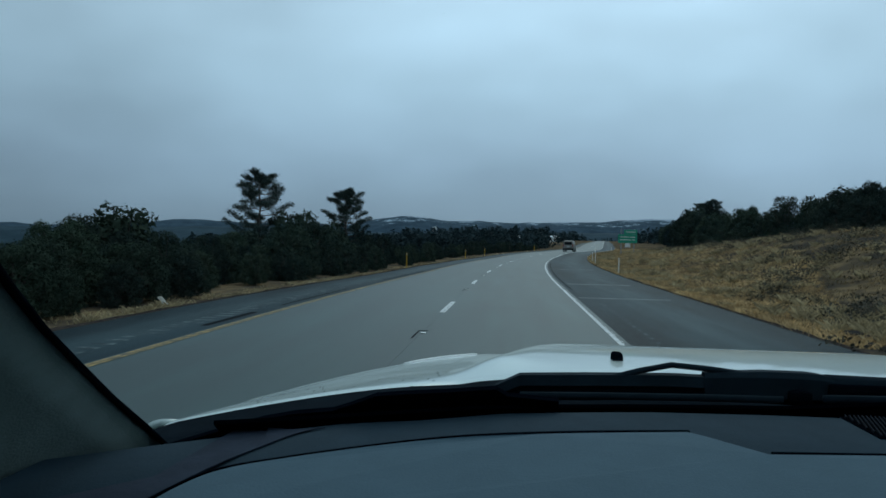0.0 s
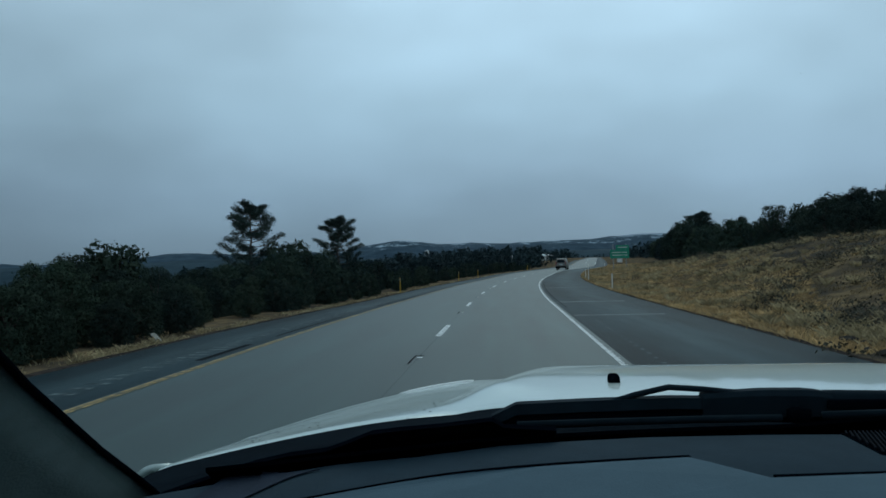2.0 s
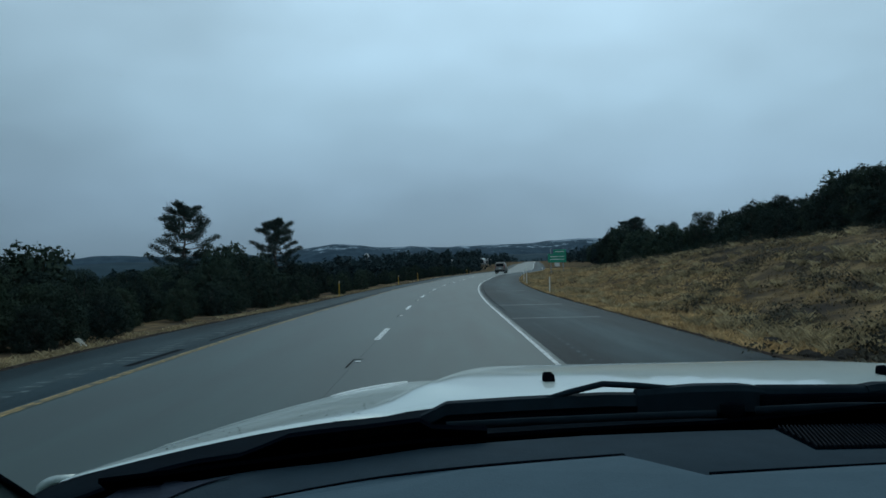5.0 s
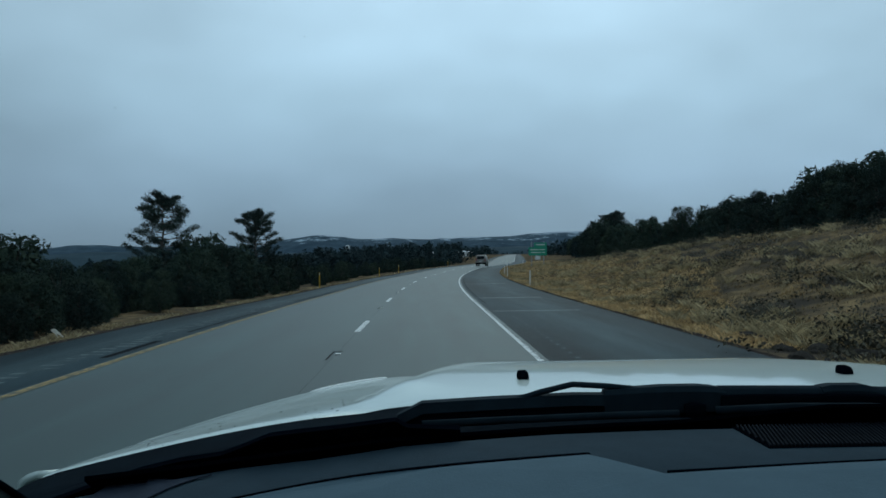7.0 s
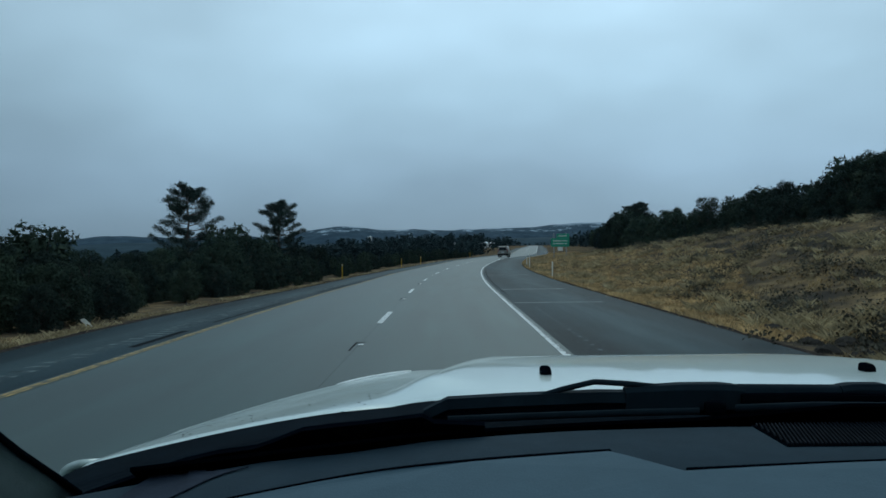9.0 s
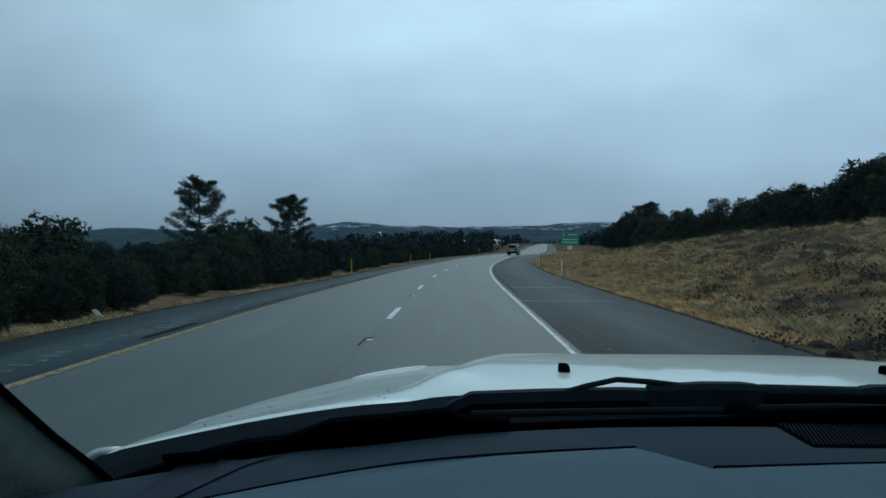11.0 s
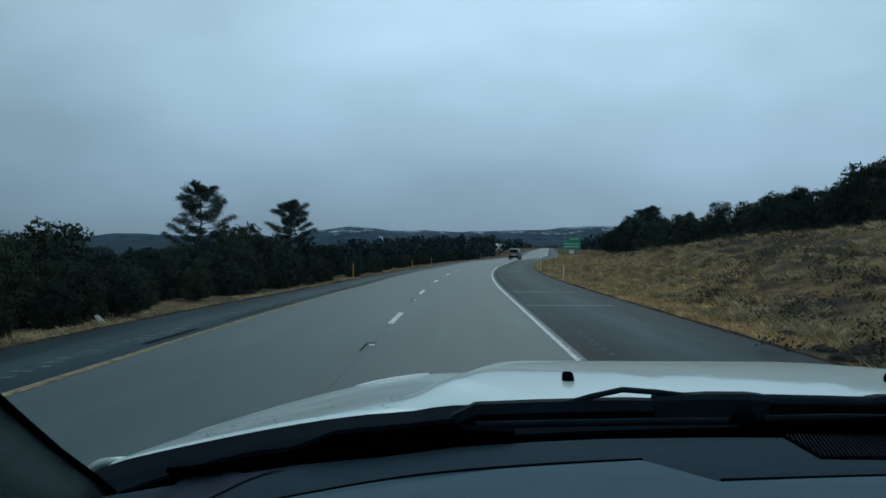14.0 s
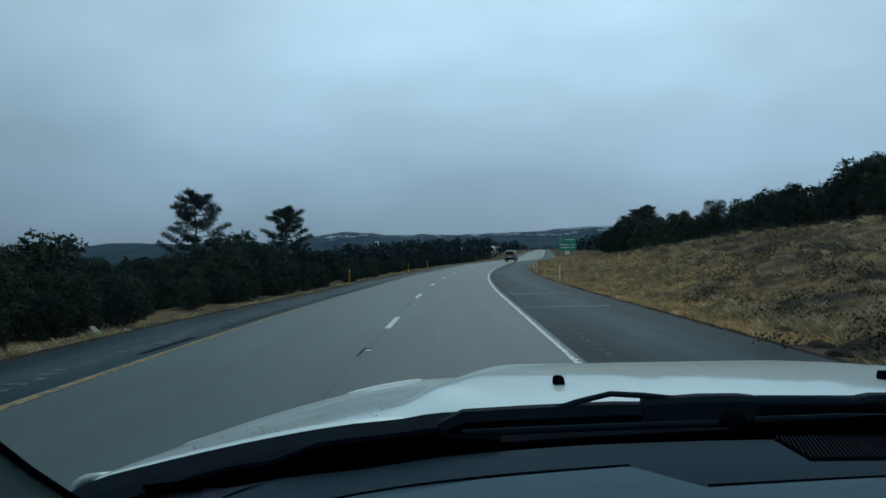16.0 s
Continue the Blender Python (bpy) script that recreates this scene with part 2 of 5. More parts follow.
# ---- mesh helpers ----
def mesh_ob(name, verts, faces, mat, parent=None, label="", smooth=False):
    me = bpy.data.meshes.new(name)
    me.from_pydata([tuple(v) for v in verts], [], [tuple(f) for f in faces])
    me.materials.append(mat)
    if smooth:
        me.polygons.foreach_set("use_smooth", [True] * len(me.polygons))
    me.update()
    ob = new(name, me)
    ob.parent = parent
    if label:
        tagged(ob, label)
    return ob


def part(name, bm, mat, parent, label="", smooth=False):
    """Link a bmesh as one mesh object under a thing or a part."""
    me = bpy.data.meshes.new(name)
    bmesh.ops.recalc_face_normals(bm, faces=bm.faces)
    bm.to_mesh(me)
    bm.free()
    me.materials.append(mat)
    if smooth:
        me.polygons.foreach_set("use_smooth", [True] * len(me.polygons))
    ob = new(name, me)
    ob.parent = parent
    if label:
        tagged(ob, label)
    return ob


def box(x0, x1, y0, y1, z0, z1, bevel=0.0, bm=None, seg=2):
    out = bm or bmesh.new()
    r = bmesh.ops.create_cube(out, size=1.0)
    for v in r["verts"]:
        v.co = ((x0 + x1) / 2 + v.co.x * (x1 - x0), (y0 + y1) / 2 + v.co.y * (y1 - y0), (z0 + z1) / 2 + v.co.z * (z1 - z0))
    if bevel:
        edges = list({e for v in r["verts"] for e in v.link_edges})
        bmesh.ops.bevel(out, geom=edges, offset=bevel, segments=seg, affect="EDGES", profile=0.5)
    return out


def cyl(r1, r2, h, seg=12, bm=None, m=Matrix()):
    out = bm or bmesh.new()
    bmesh.ops.create_cone(out, cap_ends=True, segments=seg, radius1=r1, radius2=r2, depth=h, matrix=m @ Matrix.Translation((0, 0, h / 2)))
    return out


def loft(sections, closed=True, caps=True):
    """A skin through rings of points."""
    bm = bmesh.new()
    rings = [[bm.verts.new(p) for p in s] for s in sections]
    k = len(rings[0])
    for a, b in zip(rings, rings[1:]):
        for i in range(k if closed else k - 1):
            j = (i + 1) % k
            bm.faces.new((a[i], a[j], b[j], b[i]))
    if caps and closed:
        bm.faces.new(rings[0])
        bm.faces.new(rings[-1])
    return bm


def bar(points, w, h, seg=8):
    """A rounded bar along points: w across, h high."""
    pts = [Vector(p) for p in points]
    out = []
    for i, p in enumerate(pts):
        d = (pts[min(i + 1, len(pts) - 1)] - pts[max(i - 1, 0)]).normalized()
        side = d.cross(Vector((0, 0, 1))).normalized()
        up = side.cross(d)
        out.append([p + side * math.cos(a) * w / 2 + up * math.sin(a) * h / 2 for a in (2 * math.pi * j / seg for j in range(seg))])
    return loft(out)


def empty(name, label, category, m=None, group="", kind=""):
    ob = new(name)
    ob.empty_display_size = 0.2
    if m:
        ob.matrix_basis = m
    return tagged(ob, label, category, group, kind)


def smooth(a, b, x):
    t = min(1.0, max(0.0, (x - a) / (b - a)))
    return t * t * (3 - 2 * t)


# ---- the lie of the land ----
def lane(y):
    """Where the middle of the driven lane runs: straight, a bend to the right, then easing."""
    if y < 28:
        return 0.0
    if y < 130:
        return (y - 28) ** 2 / 1000
    if y < 230:
        q = y - 130
        return 10.4 + 0.204 * q - 0.00037 * q * q
    return 10.4 + 20.4 - 3.7 + 0.13 * (y - 230)


def grade(y):
    """The road's height along its way."""
    return 0.25 * smooth(80, 115, y) + 2.0 * smooth(165, 350, y) + 3.5 * smooth(300, 800, y)


def tilt(d, y):
    """The pavement's fall to the left, which sets in ahead of the bend."""
    return 0.028 * smooth(14, 45, y) * (1 - smooth(100, 170, y)) * (min(d, 1.85) - 1.85 if d > -9 else -10.85)


LEFT_EDGE, YELLOW, MIDDLE, WHITE, RIGHT_EDGE = -7.85, -5.36, -1.62, 1.84, 5.68


def crest(y):
    """How high the cut bank stands over the road."""
    return float(np.interp(y, (0, 33, 43, 53, 62, 70, 78, 86, 105, 139, 280, 400), (3.02, 3.02, 2.92, 2.72, 2.46, 2.18, 1.9, 1.66, 1.26, 0.92, 0.4, 0.2)))


def ground(x, y):
    d = x - lane(min(y, 900))
    z = grade(y) + tilt(d, y)
    if d > RIGHT_EDGE + 0.15:
        q = d - RIGHT_EDGE - 0.15
        z += -0.07 * smooth(0, 0.6, q) + crest(y) * smooth(0.8, 15, q) + 0.022 * max(0, min(q, 150) - 15)
        z += 0.12 * noise.noise((x * 0.25, y * 0.25, 0)) * smooth(1, 6, q) + 0.3 * noise.noise((x * 0.06, y * 0.06, 4)) * smooth(3, 14, q)
    elif d < LEFT_EDGE - 0.15:
        q = LEFT_EDGE - 0.15 - d
        keep = 1 - smooth(210, 340, y) * (1 - smooth(50, 120, q))
        z += -0.06 * smooth(0, 0.5, q) - keep * (1.6 * smooth(1.5, 16, q) + 0.055 * max(0, min(q, 420) - 10)) - 8 * smooth(400, 1500, q)
        z += 0.10 * noise.noise((x * 0.3, y * 0.3, 2)) * smooth(0.8, 3, q)
    else:
        z -= 0.10
    if y > 320:
        z -= (22 * smooth(320, 900, y)) * smooth(45, 110, abs(d))
    return z


# ---- ground: one sheet to the horizon ----
def ladder(stops):
    out = []
    for (a, b, step) in stops:
        v = a
        while v < b - 1e-6:
            out.append(v)
            v += step
    return out + [stops[-1][1]]


ys = ladder(((-400, -40, 40), (-40, 0, 4), (0, 90, 1.0), (90, 180, 2.5), (180, 420, 10), (420, 1200, 60), (1200, 4800, 300)))
ds = ladder(((-4600, -1000, 300), (-1000, -200, 50), (-200, -40, 8), (-40, -14, 2), (-14, -7.9, 0.61), (-7.9, 6.0, 1.39), (6.0, 26, 0.8),
             (26, 60, 3), (60, 200, 12), (200, 1000, 50), (1000, 4600, 300)))
gv = [(d + lane(min(y, 900)), y, ground(d + lane(min(y, 900)), y)) for y in ys for d in ds]
nd = len(ds)
gf = [(j * nd + i, j * nd + i + 1, (j + 1) * nd + i + 1, (j + 1) * nd + i) for j in range(len(ys) - 1) for i in range(nd - 1)]
ground_sheet = mesh_ob("ground", gv, gf, M_GROUND, smooth=True)
tagged(ground_sheet, "dry tawny ground beside the highway, falling to a valley", "ground", kind="structure")


# ---- road ----
def strip(d0, d1, y0, y1, dz=0.0, step=2.0, thick=0.0):
    """A band along the road between two offsets from the lane's middle."""
    n = max(1, int(round((y1 - y0) / step)))
    v, f = [], []
    for i in range(n + 1):
        y = y0 + (y1 - y0) * i / n
        c, z0, z1 = lane(y), grade(y) + tilt(d0, y) + dz, grade(y) + tilt(d1, y) + dz
        v += [(c + d0, y, z0), (c + d1, y, z1)]
        if thick:
            v += [(c + d1, y, z1 - thick), (c + d0, y, z0 - thick)]
    k = 4 if thick else 2
    for i in range(n):
        a, b = i * k, (i + 1) * k
        for j in range(k if thick else 1):
            q = (j + 1) % k
            f.append((a + j, a + q, b + q, b + j))
    if thick:
        f += [(0, 1, 2, 3), (n * k + 3, n * k + 2, n * k + 1, n * k)]
    return v, f


road = empty("road", "grey two-lane concrete carriageway with worn paint and dark shoulders", "road", kind="structure")


def lane_band(name, d0, d1, dz, mat, label=""):
    """A thick band of the carriageway whose points know how far across it they lie."""
    ob = mesh_ob(name, *strip(d0, d1, -60, 620, dz, thick=0.2), mat, road, label)
    across = ob.data.attributes.new("across", "FLOAT", "POINT")
    across.data.foreach_set("value", [float(i % 4 in (1, 2)) for i in range(len(ob.data.vertices))])


lane_band("concrete_lane", YELLOW - 0.12, MIDDLE - 0.002, 0.0, M_CONCRETE)
lane_band("concrete_lane", MIDDLE + 0.002, WHITE + 0.16, 0.0, M_CONCRETE)
lane_band("shoulder", LEFT_EDGE, YELLOW - 0.13, -0.008, M_ASPHALT, "dark damp asphalt shoulder")
lane_band("shoulder", WHITE + 0.17, RIGHT_EDGE, -0.008, M_ASPHALT, "dark damp asphalt shoulder")
mesh_ob("edge_line", *strip(WHITE - 0.030, WHITE + 0.045, -60, 620, 0.006), M_WHITE_LINE, road, "worn white edge line")
mesh_ob("edge_line", *strip(YELLOW - 0.065, YELLOW - 0.005, -60, 620, 0.006), M_YELLOW_LINE, road, "worn yellow edge line")
mesh_ob("edge_line", *strip(YELLOW + 0.025, YELLOW + 0.080, -60, 620, 0.006), M_YELLOW_LINE, road, "worn yellow edge line")
for k in range(25):
    y0 = 4.1 + 12.2 * k
    mesh_ob("lane_dash", *strip(MIDDLE - 0.07, MIDDLE + 0.07, y0, y0 + 3.05, 0.006, 1.0), M_WHITE_LINE, road)

M_SOIL = material("dark gravelly soil", (0.062, 0.050, 0.042), 0.95, spec=0.0, col2=(0.020, 0.018, 0.018), scale=7, bump=0.8, bump_scale=18)
def berm(d0, d1, name, label):
    """A low uneven bank of soil along the shoulder's edge."""
    v, f = [], []
    n = 300
    for i in range(n + 1):
        y = 2 + 158 * (i / n) ** 1.7
        w = 0.75 + 0.5 * noise.noise((y * 0.35, d0, 0))
        for t, h in ((0, -0.05), (0.2, 0.012), (0.6, 0.03), (1.0, -0.04)):
            d = d0 + (d1 - d0) * t * w
            v.append((lane(y) + d, y, grade(y) + tilt(d, y) + h * (0.6 + 0.8 * noise.noise((y * 1.1, t * 3, d0))) + (crest(y) * smooth(0.8, 15, d - RIGHT_EDGE - 0.15) if d > 0 else 0)))
    for i in range(n):
        for j in range(3):
            f.append((i * 4 + j, i * 4 + j + 1, (i + 1) * 4 + j + 1, (i + 1) * 4 + j))
    return tagged(mesh_ob(name, v, f, M_SOIL, smooth=True), label, "soil", kind="structure")


berm(RIGHT_EDGE - 0.02, RIGHT_EDGE + 0.30, "soil_edge", "dark gravelly soil along the shoulder's edge")
berm(LEFT_EDGE + 0.02, LEFT_EDGE - 0.35, "soil_edge", "dark gravelly soil along the shoulder's edge")
# ragged outer side of the white line, where the paint runs over the milled edge
tv, tf = [], []
for k in range(130):
    v, f = strip(WHITE + 0.044, WHITE + 0.060 + 0.035 * random.Random(k + 50).random(), 5 + 0.30 * k, 5.13 + 0.30 * k, 0.006, 0.2)
    tf += [tuple(i + len(tv) for i in q) for q in f]
    tv += v
mesh_ob("line_edge", tv, tf, M_WHITE_LINE, road, "ragged white paint over the milled edge")
# raised markers between the dashes, each in its sealed cut
for k in range(14):
    y0 = 4.1 + 12.2 * k + 8.4
    c, z = lane(y0), grade(y0) + tilt(MIDDLE, y0)
    mk = part("lane_marker", box(c + MIDDLE - 0.01, c + MIDDLE + 0.09, y0 - 0.05, y0 + 0.05, z + 0.001, z + 0.018, 0.008), M_REFLECT, road, "small raised pavement marker")
    mesh_ob("seal_patch", *strip(MIDDLE - 0.095, MIDDLE - 0.060, y0 - 0.7, y0 + 0.4, 0.005, 0.5), M_TAR, road, "dark tar seal")
    mesh_ob("seal_patch", *strip(MIDDLE - 0.060, MIDDLE + 0.09, y0 + 0.34, y0 + 0.4, 0.005, 0.5), M_TAR, road, "dark tar seal")
# rumble strip cuts in the left shoulder
RUMBLE = material("dusty rumble cuts", (0.105, 0.140, 0.145), 0.8, spec=0.15, col2=(0.016, 0.030, 0.036), scale=4, ramp=(0.40, 0.58))
for k in range(90):
    y0 = 5.0 + 0.42 * k
    mesh_ob("rumble_cut", *strip(YELLOW - 1.05, YELLOW - 1.05 + 0.50 * random.Random(k).uniform(0.5, 1.0), y0, y0 + 0.15, -0.004, 0.1), RUMBLE, road)
for k in range(24):
    y0 = 6.2 + 0.60 * k
    mesh_ob("rumble_cut", *strip(WHITE + 0.66, WHITE + 0.66 + random.Random(k + 200).uniform(0.05, 0.09), y0, y0 + 0.12, -0.004, 0.1), RUMBLE, road)
# tar seals and cracks along the shoulder joints
for (d0, y0, y1, w) in ((-5.85, 12.6, 15.2, 0.16), (-5.80, 17, 24, 0.07), (-5.90, 31, 44, 0.08), (2.18, 26, 60, 0.04)):
    mesh_ob("crack_seal", *strip(d0, d0 + w, y0, y1, -0.004, 0.5), M_TAR, road, "dark tar seal along a crack")
M_DUST = material("pale dust", (0.070, 0.105, 0.112), 0.6, spec=0.30, col2=(0.018, 0.036, 0.044), scale=2.2, ramp=(0.38, 0.60))
for (y0, w) in ((22.0, 0.22), (29.4, 0.34), (46, 0.3)):
    mesh_ob("crack_seal", *strip(WHITE + 0.25, RIGHT_EDGE - 0.8, y0, y0 + w, -0.004, 0.5), M_DUST, road, "pale dusty band across the shoulder")

# ---- the pickup that the camera rides in ----
XC = 0.463
pickup = empty("pickup_truck", "white pickup with grey cab and parked black wipers on the lane", "pickup truck", pose(XC, 0, 0))


def mine(ob):
    """Parent a part given in world places to the pickup."""
    ob.parent = pickup
    ob.matrix_parent_inverse = pickup.matrix_basis.inverted()
    return ob


def hood_rear(x):
    """The hood's back edge: it bows forward beside the raised middle."""
    u = abs(x - XC)
    return 0.945 + 0.120 * smooth(0.335, 0.53, u) - 0.050 * smooth(0.50, 1.0, u)


def hood_front(u):
    return 1.800 - 0.855 * max(0.0, u - 0.3) ** 2


def hood_z(x, y):
    u = abs(x - XC)
    z = 1.4762 - 0.0497 * (y - 1.2) - 0.0842 * (y - 1.2) ** 2
    w = 0.4686 - 0.106 * (y - 0.95) / 1.25
    t = min(1.0, max(0.0, (u - w + 0.09) / 0.17))
    soft, sharp = t * t * (2 - t), smooth(-0.062, 0.040, u - 0.560 + 0.25 * (y - 1.06))
    a = smooth(0.03, 0.17, y - hood_rear(x))
    z -= 0.0312 * (soft * (1 - a) + sharp * a)
    z -= 0.0656 * (max(0.0, u - 0.5) / 0.46) ** 1.65 * (1 + 0.723 * (y - 1))
    z -= smooth(0.42, 0.62, u) * (0.036 * min(0.22, max(0.0, y - hood_rear(x) - 0.03)) - 0.0030)
    if u > 0.98:
        z -= ((u - 0.98) / 0.018) ** 2 * 0.004
    z -= (max(0.0, y - 2.005) / 0.12) ** 2 * 0.05
    yf = hood_front(u)
    z -= (max(0.0, y - yf) / 0.12) ** 2 * 0.05
    z += 0.0022 * math.exp(-((y - yf + 0.02) / 0.012) ** 2) * smooth(0.45, 0.6, u)
    q = y - hood_rear(x)
    z -= 0.0085 * max(0.0, 1 - q / 0.040) ** 2
    return z


us = [-0.998, -0.992, -0.98, -0.955, -0.93] + [-0.91 + 0.02 * i for i in range(92)] + [0.93, 0.955, 0.98, 0.992, 0.998]
vs = [0, 0.004, 0.008, 0.012, 0.016, 0.020, 0.026, 0.033, 0.041, 0.055, 0.08, 0.12] + [0.16 + 0.04 * i for i in range(20)] + [0.94, 0.955, 0.97, 0.985, 1.0, 1.04, 1.09, 1.15]
hv = []
for t in vs:
    for u in us:
        x = XC + u
        ya, yb = hood_rear(x), hood_front(abs(u)) + 0.02
        y = ya + t if t < 0.1 else ya + 0.08 + (t - 0.08) / 0.92 * (yb - ya - 0.08)
        if t > 1:
            y = yb + (t - 1) * 1.2
        hv.append((x, y, hood_z(x, y)))
nu = len(us)
hf = [(j * nu + i, j * nu + i + 1, (j + 1) * nu + i + 1, (j + 1) * nu + i) for j in range(len(vs) - 1) for i in range(nu - 1)]
hood = mesh_ob("hood", hv, hf, M_PAINT, label="glossy white hood with a raised middle", smooth=True)
mod = hood.modifiers.new("thickness", "SOLIDIFY")
mod.thickness, mod.offset = 0.012, -1
mine(hood)
# Lip whiter than the hood paint: the sky's reflection is put into its colour.
M_LIP_GLINT = material("white lip with sky glint", (0.80, 0.82, 0.80), 0.5, scale=3)
for sgn in (-1, 1):
    lip = []
    for k in range(13):
        u = 0.54 + 0.17 * k / 12
        y = hood_front(u) + 0.004
        lip.append((XC + sgn * u, y, hood_z(XC + sgn * u, y) - 0.001 + 0.0026 * math.sin(math.pi * k / 12) ** 0.5))
    mine(part("hood_lip", bar(lip, 0.010, 0.0092), M_LIP_GLINT, None, "front lip of the hood, sky glint painted white", True))
# the fender's top beside the hood, past a narrow gap
for sgn in (-1, 1):
    fv, ff = [], []
    rows = [1.003 + 0.008 * i for i in range(12)]
    for k in range(14):
        y = 1.052 + 0.055 * k
        for u in rows:
            q = (u - 1.003) / 0.088
            fv.append((XC + sgn * u, y + 0.10 * q * q * (k == 0), hood_z(XC + sgn * 0.98, y) - 0.010 - 0.070 * q ** 1.6 - 0.06 * smooth(1.05, 1.30, y)))
    for k in range(13):
        for i in range(11):
            ff.append((k * 12 + i, k * 12 + i + 1, (k + 1) * 12 + i + 1, (k + 1) * 12 + i))
    ft = mesh_ob("fender_top", fv, ff, M_PAINT, label="white rounded fender top", smooth=True)
    mod = ft.modifiers.new("thickness", "SOLIDIFY")
    mod.thickness, mod.offset = 0.01, -1
    mine(ft)
# front and side panels under the hood's edge
mine(part("front_grille", box(XC - 0.60, XC + 0.60, 1.98, 2.08, 0.66, 1.12, 0.03), M_BLACK, None))
mine(part("front_bumper", box(XC - 0.98, XC + 0.98, 2.04, 2.28, 0.45, 0.72, 0.05), M_STEEL, None, "chrome front bumper"))
def side_panel(name, x0, x1, outline, arch_y, arch_r, label):
    """A body side: an outline in y and z, with a round wheel arch cut from its lower edge."""
    ya, yb, z0, z1 = outline
    low = [(ya, z0), (arch_y - arch_r, z0)] + [(arch_y - arch_r * math.cos(math.pi * k / 12), z0 + arch_r * math.sin(math.pi * k / 12)) for k in range(1, 12)] + [(arch_y + arch_r, z0), (yb, z0)]
    b = bmesh.new()
    for x, inset in ((x0, 0.0), (x1, 0.0)):
        pts = [b.verts.new((x, yy, zz)) for yy, zz in low + [(yb, z1 - 0.03), (yb - 0.03, z1), (ya + 0.03, z1), (ya, z1 - 0.03)]]
        b.faces.new(pts)
    b.verts.ensure_lookup_table()
    n = len(low) + 4
    for k in range(n):
        b.faces.new((b.verts[k], b.verts[(k + 1) % n], b.verts[n + (k + 1) % n], b.verts[n + k]))
    bmesh.ops.recalc_face_normals(b, faces=b.faces[:])
    return mine(part(name, b, M_PAINT, None, label))


for s in (-1, 1):
    a, b = sorted((XC + s * 0.93, XC + s * 0.985))
    side_panel("fender", a, b, (0.71, 1.96, 0.56, 1.22), 1.22, 0.47, "white front fender")
    a, b = sorted((XC + s * 0.70, XC + s * 0.97))
    for yw in (1.22, -2.75):
        wheel = mine(part("wheel", cyl(0.40, 0.40, 0.27, 32, m=pose(a, yw, 0.40, 0, 90, 0)), M_TYRE, None, "black tyre"))
        rim = part("rim", cyl(0.25, 0.22, 0.29, 24, m=pose(a - 0.01, yw, 0.40, 0, 90, 0)), M_STEEL, None, "steel rim")
        rim.parent = wheel


def nozzle(x, y):
    z = hood_z(x, y)
    b = loft([[(x + sx * w, y + sy * l + o, z + h) for sx, sy in ((-1, -1), (-0.8, -1.1), (0.8, -1.1), (1, -1), (1, 1), (-1, 1))]
              for w, l, o, h in ((0.009, 0.011, 0, -0.003), (0.009, 0.011, 0, 0.006), (0.008, 0.009, 0.002, 0.0115), (0.005, 0.006, 0.004, 0.0135))])
    mine(part("washer_nozzle", b, M_BLACK, None, "small black washer nozzle"))


nozzle(0.188, 1.20)
nozzle(0.738, 1.195)

# dirt specks on the hood
rng = random.Random(5)
for k in range(38):
    x = rng.uniform(-0.42, -0.10)
    y = hood_rear(x) + rng.uniform(0.01, 0.20)
    r = rng.uniform(0.0010, 0.0024)
    b = bmesh.new()
    bmesh.ops.create_icosphere(b, subdivisions=1, radius=r, matrix=Matrix.Translation((x, y, hood_z(x, y))) @ Matrix.Diagonal((1, 1.6, 0.35, 1)))
    mine(part("dirt_speck", b, M_TAR, None))

def under(ob, boss):
    ob.parent = boss
    return ob


# cowl: a black ribbed panel between the hood and the glass
def glass_y(x):
    """Where the windscreen stands at the dash's height."""
    return 0.818 - 0.50 * (x - XC) ** 2 * (0.55 if abs(x - XC) < 0.5 else 0.60)


cv, cf = [], []
xs = [XC - 0.996 + 0.0332 * i for i in range(61)]
for x in xs:
    yr, yg = hood_rear(x) + 0.012, glass_y(x) + 0.03
    za, zb = hood_z(x, hood_rear(x)) - 0.004, 1.486 - 0.72 * 0.03 - 0.012 - 0.05 * smooth(0.55, 0.93, abs(x - XC))
    for t in (0, 0.25, 0.5, 0.75, 1.0):
        cv.append((x, yr + (yg - yr) * t, za + (zb - za) * t - 0.010 * math.sin(t * math.pi)))
for i in range(len(xs) - 1):
    for j in range(4):
        cf.append((i * 5 + j, (i + 1) * 5 + j, (i + 1) * 5 + j + 1, i * 5 + j + 1))
cowl = mesh_ob("cowl_panel", cv, cf, M_COWL, label="black plastic cowl panel", smooth=True)
mod = cowl.modifiers.new("thickness", "SOLIDIFY")
mod.thickness, mod.offset = 0.01, -1
mine(cowl)

# wipers: the long arm with its bridge, the blade below it, and the second blade beside the first
arm = mine(part("wiper_arm", bar([(0.366, 0.832, 1.5145), (0.50, 0.830, 1.5125), (0.75, 0.82, 1.5045), (1.00, 0.80, 1.4865), (1.20, 0.77, 1.4585)], 0.022, 0.028),
                M_RUBBER, None, "black wiper arm parked along the glass", True))
cover = part("arm_cover", loft([[(x, 0.832 + sy * w, z + sz * h) for sy, sz in ((-1, -1), (1, -1), (1, 0.6), (0.6, 1), (-0.6, 1), (-1, 0.6))]
             for x, w, z, h in ((0.232, 0.009, 1.5130, 0.0125), (0.262, 0.011, 1.5140, 0.0140), (0.300, 0.013, 1.5150, 0.0150), (0.345, 0.013, 1.5150, 0.0148), (0.360, 0.012, 1.5145, 0.0138), (0.374, 0.010, 1.5140, 0.0115))]),
             M_RUBBER, None)
mine(cover)
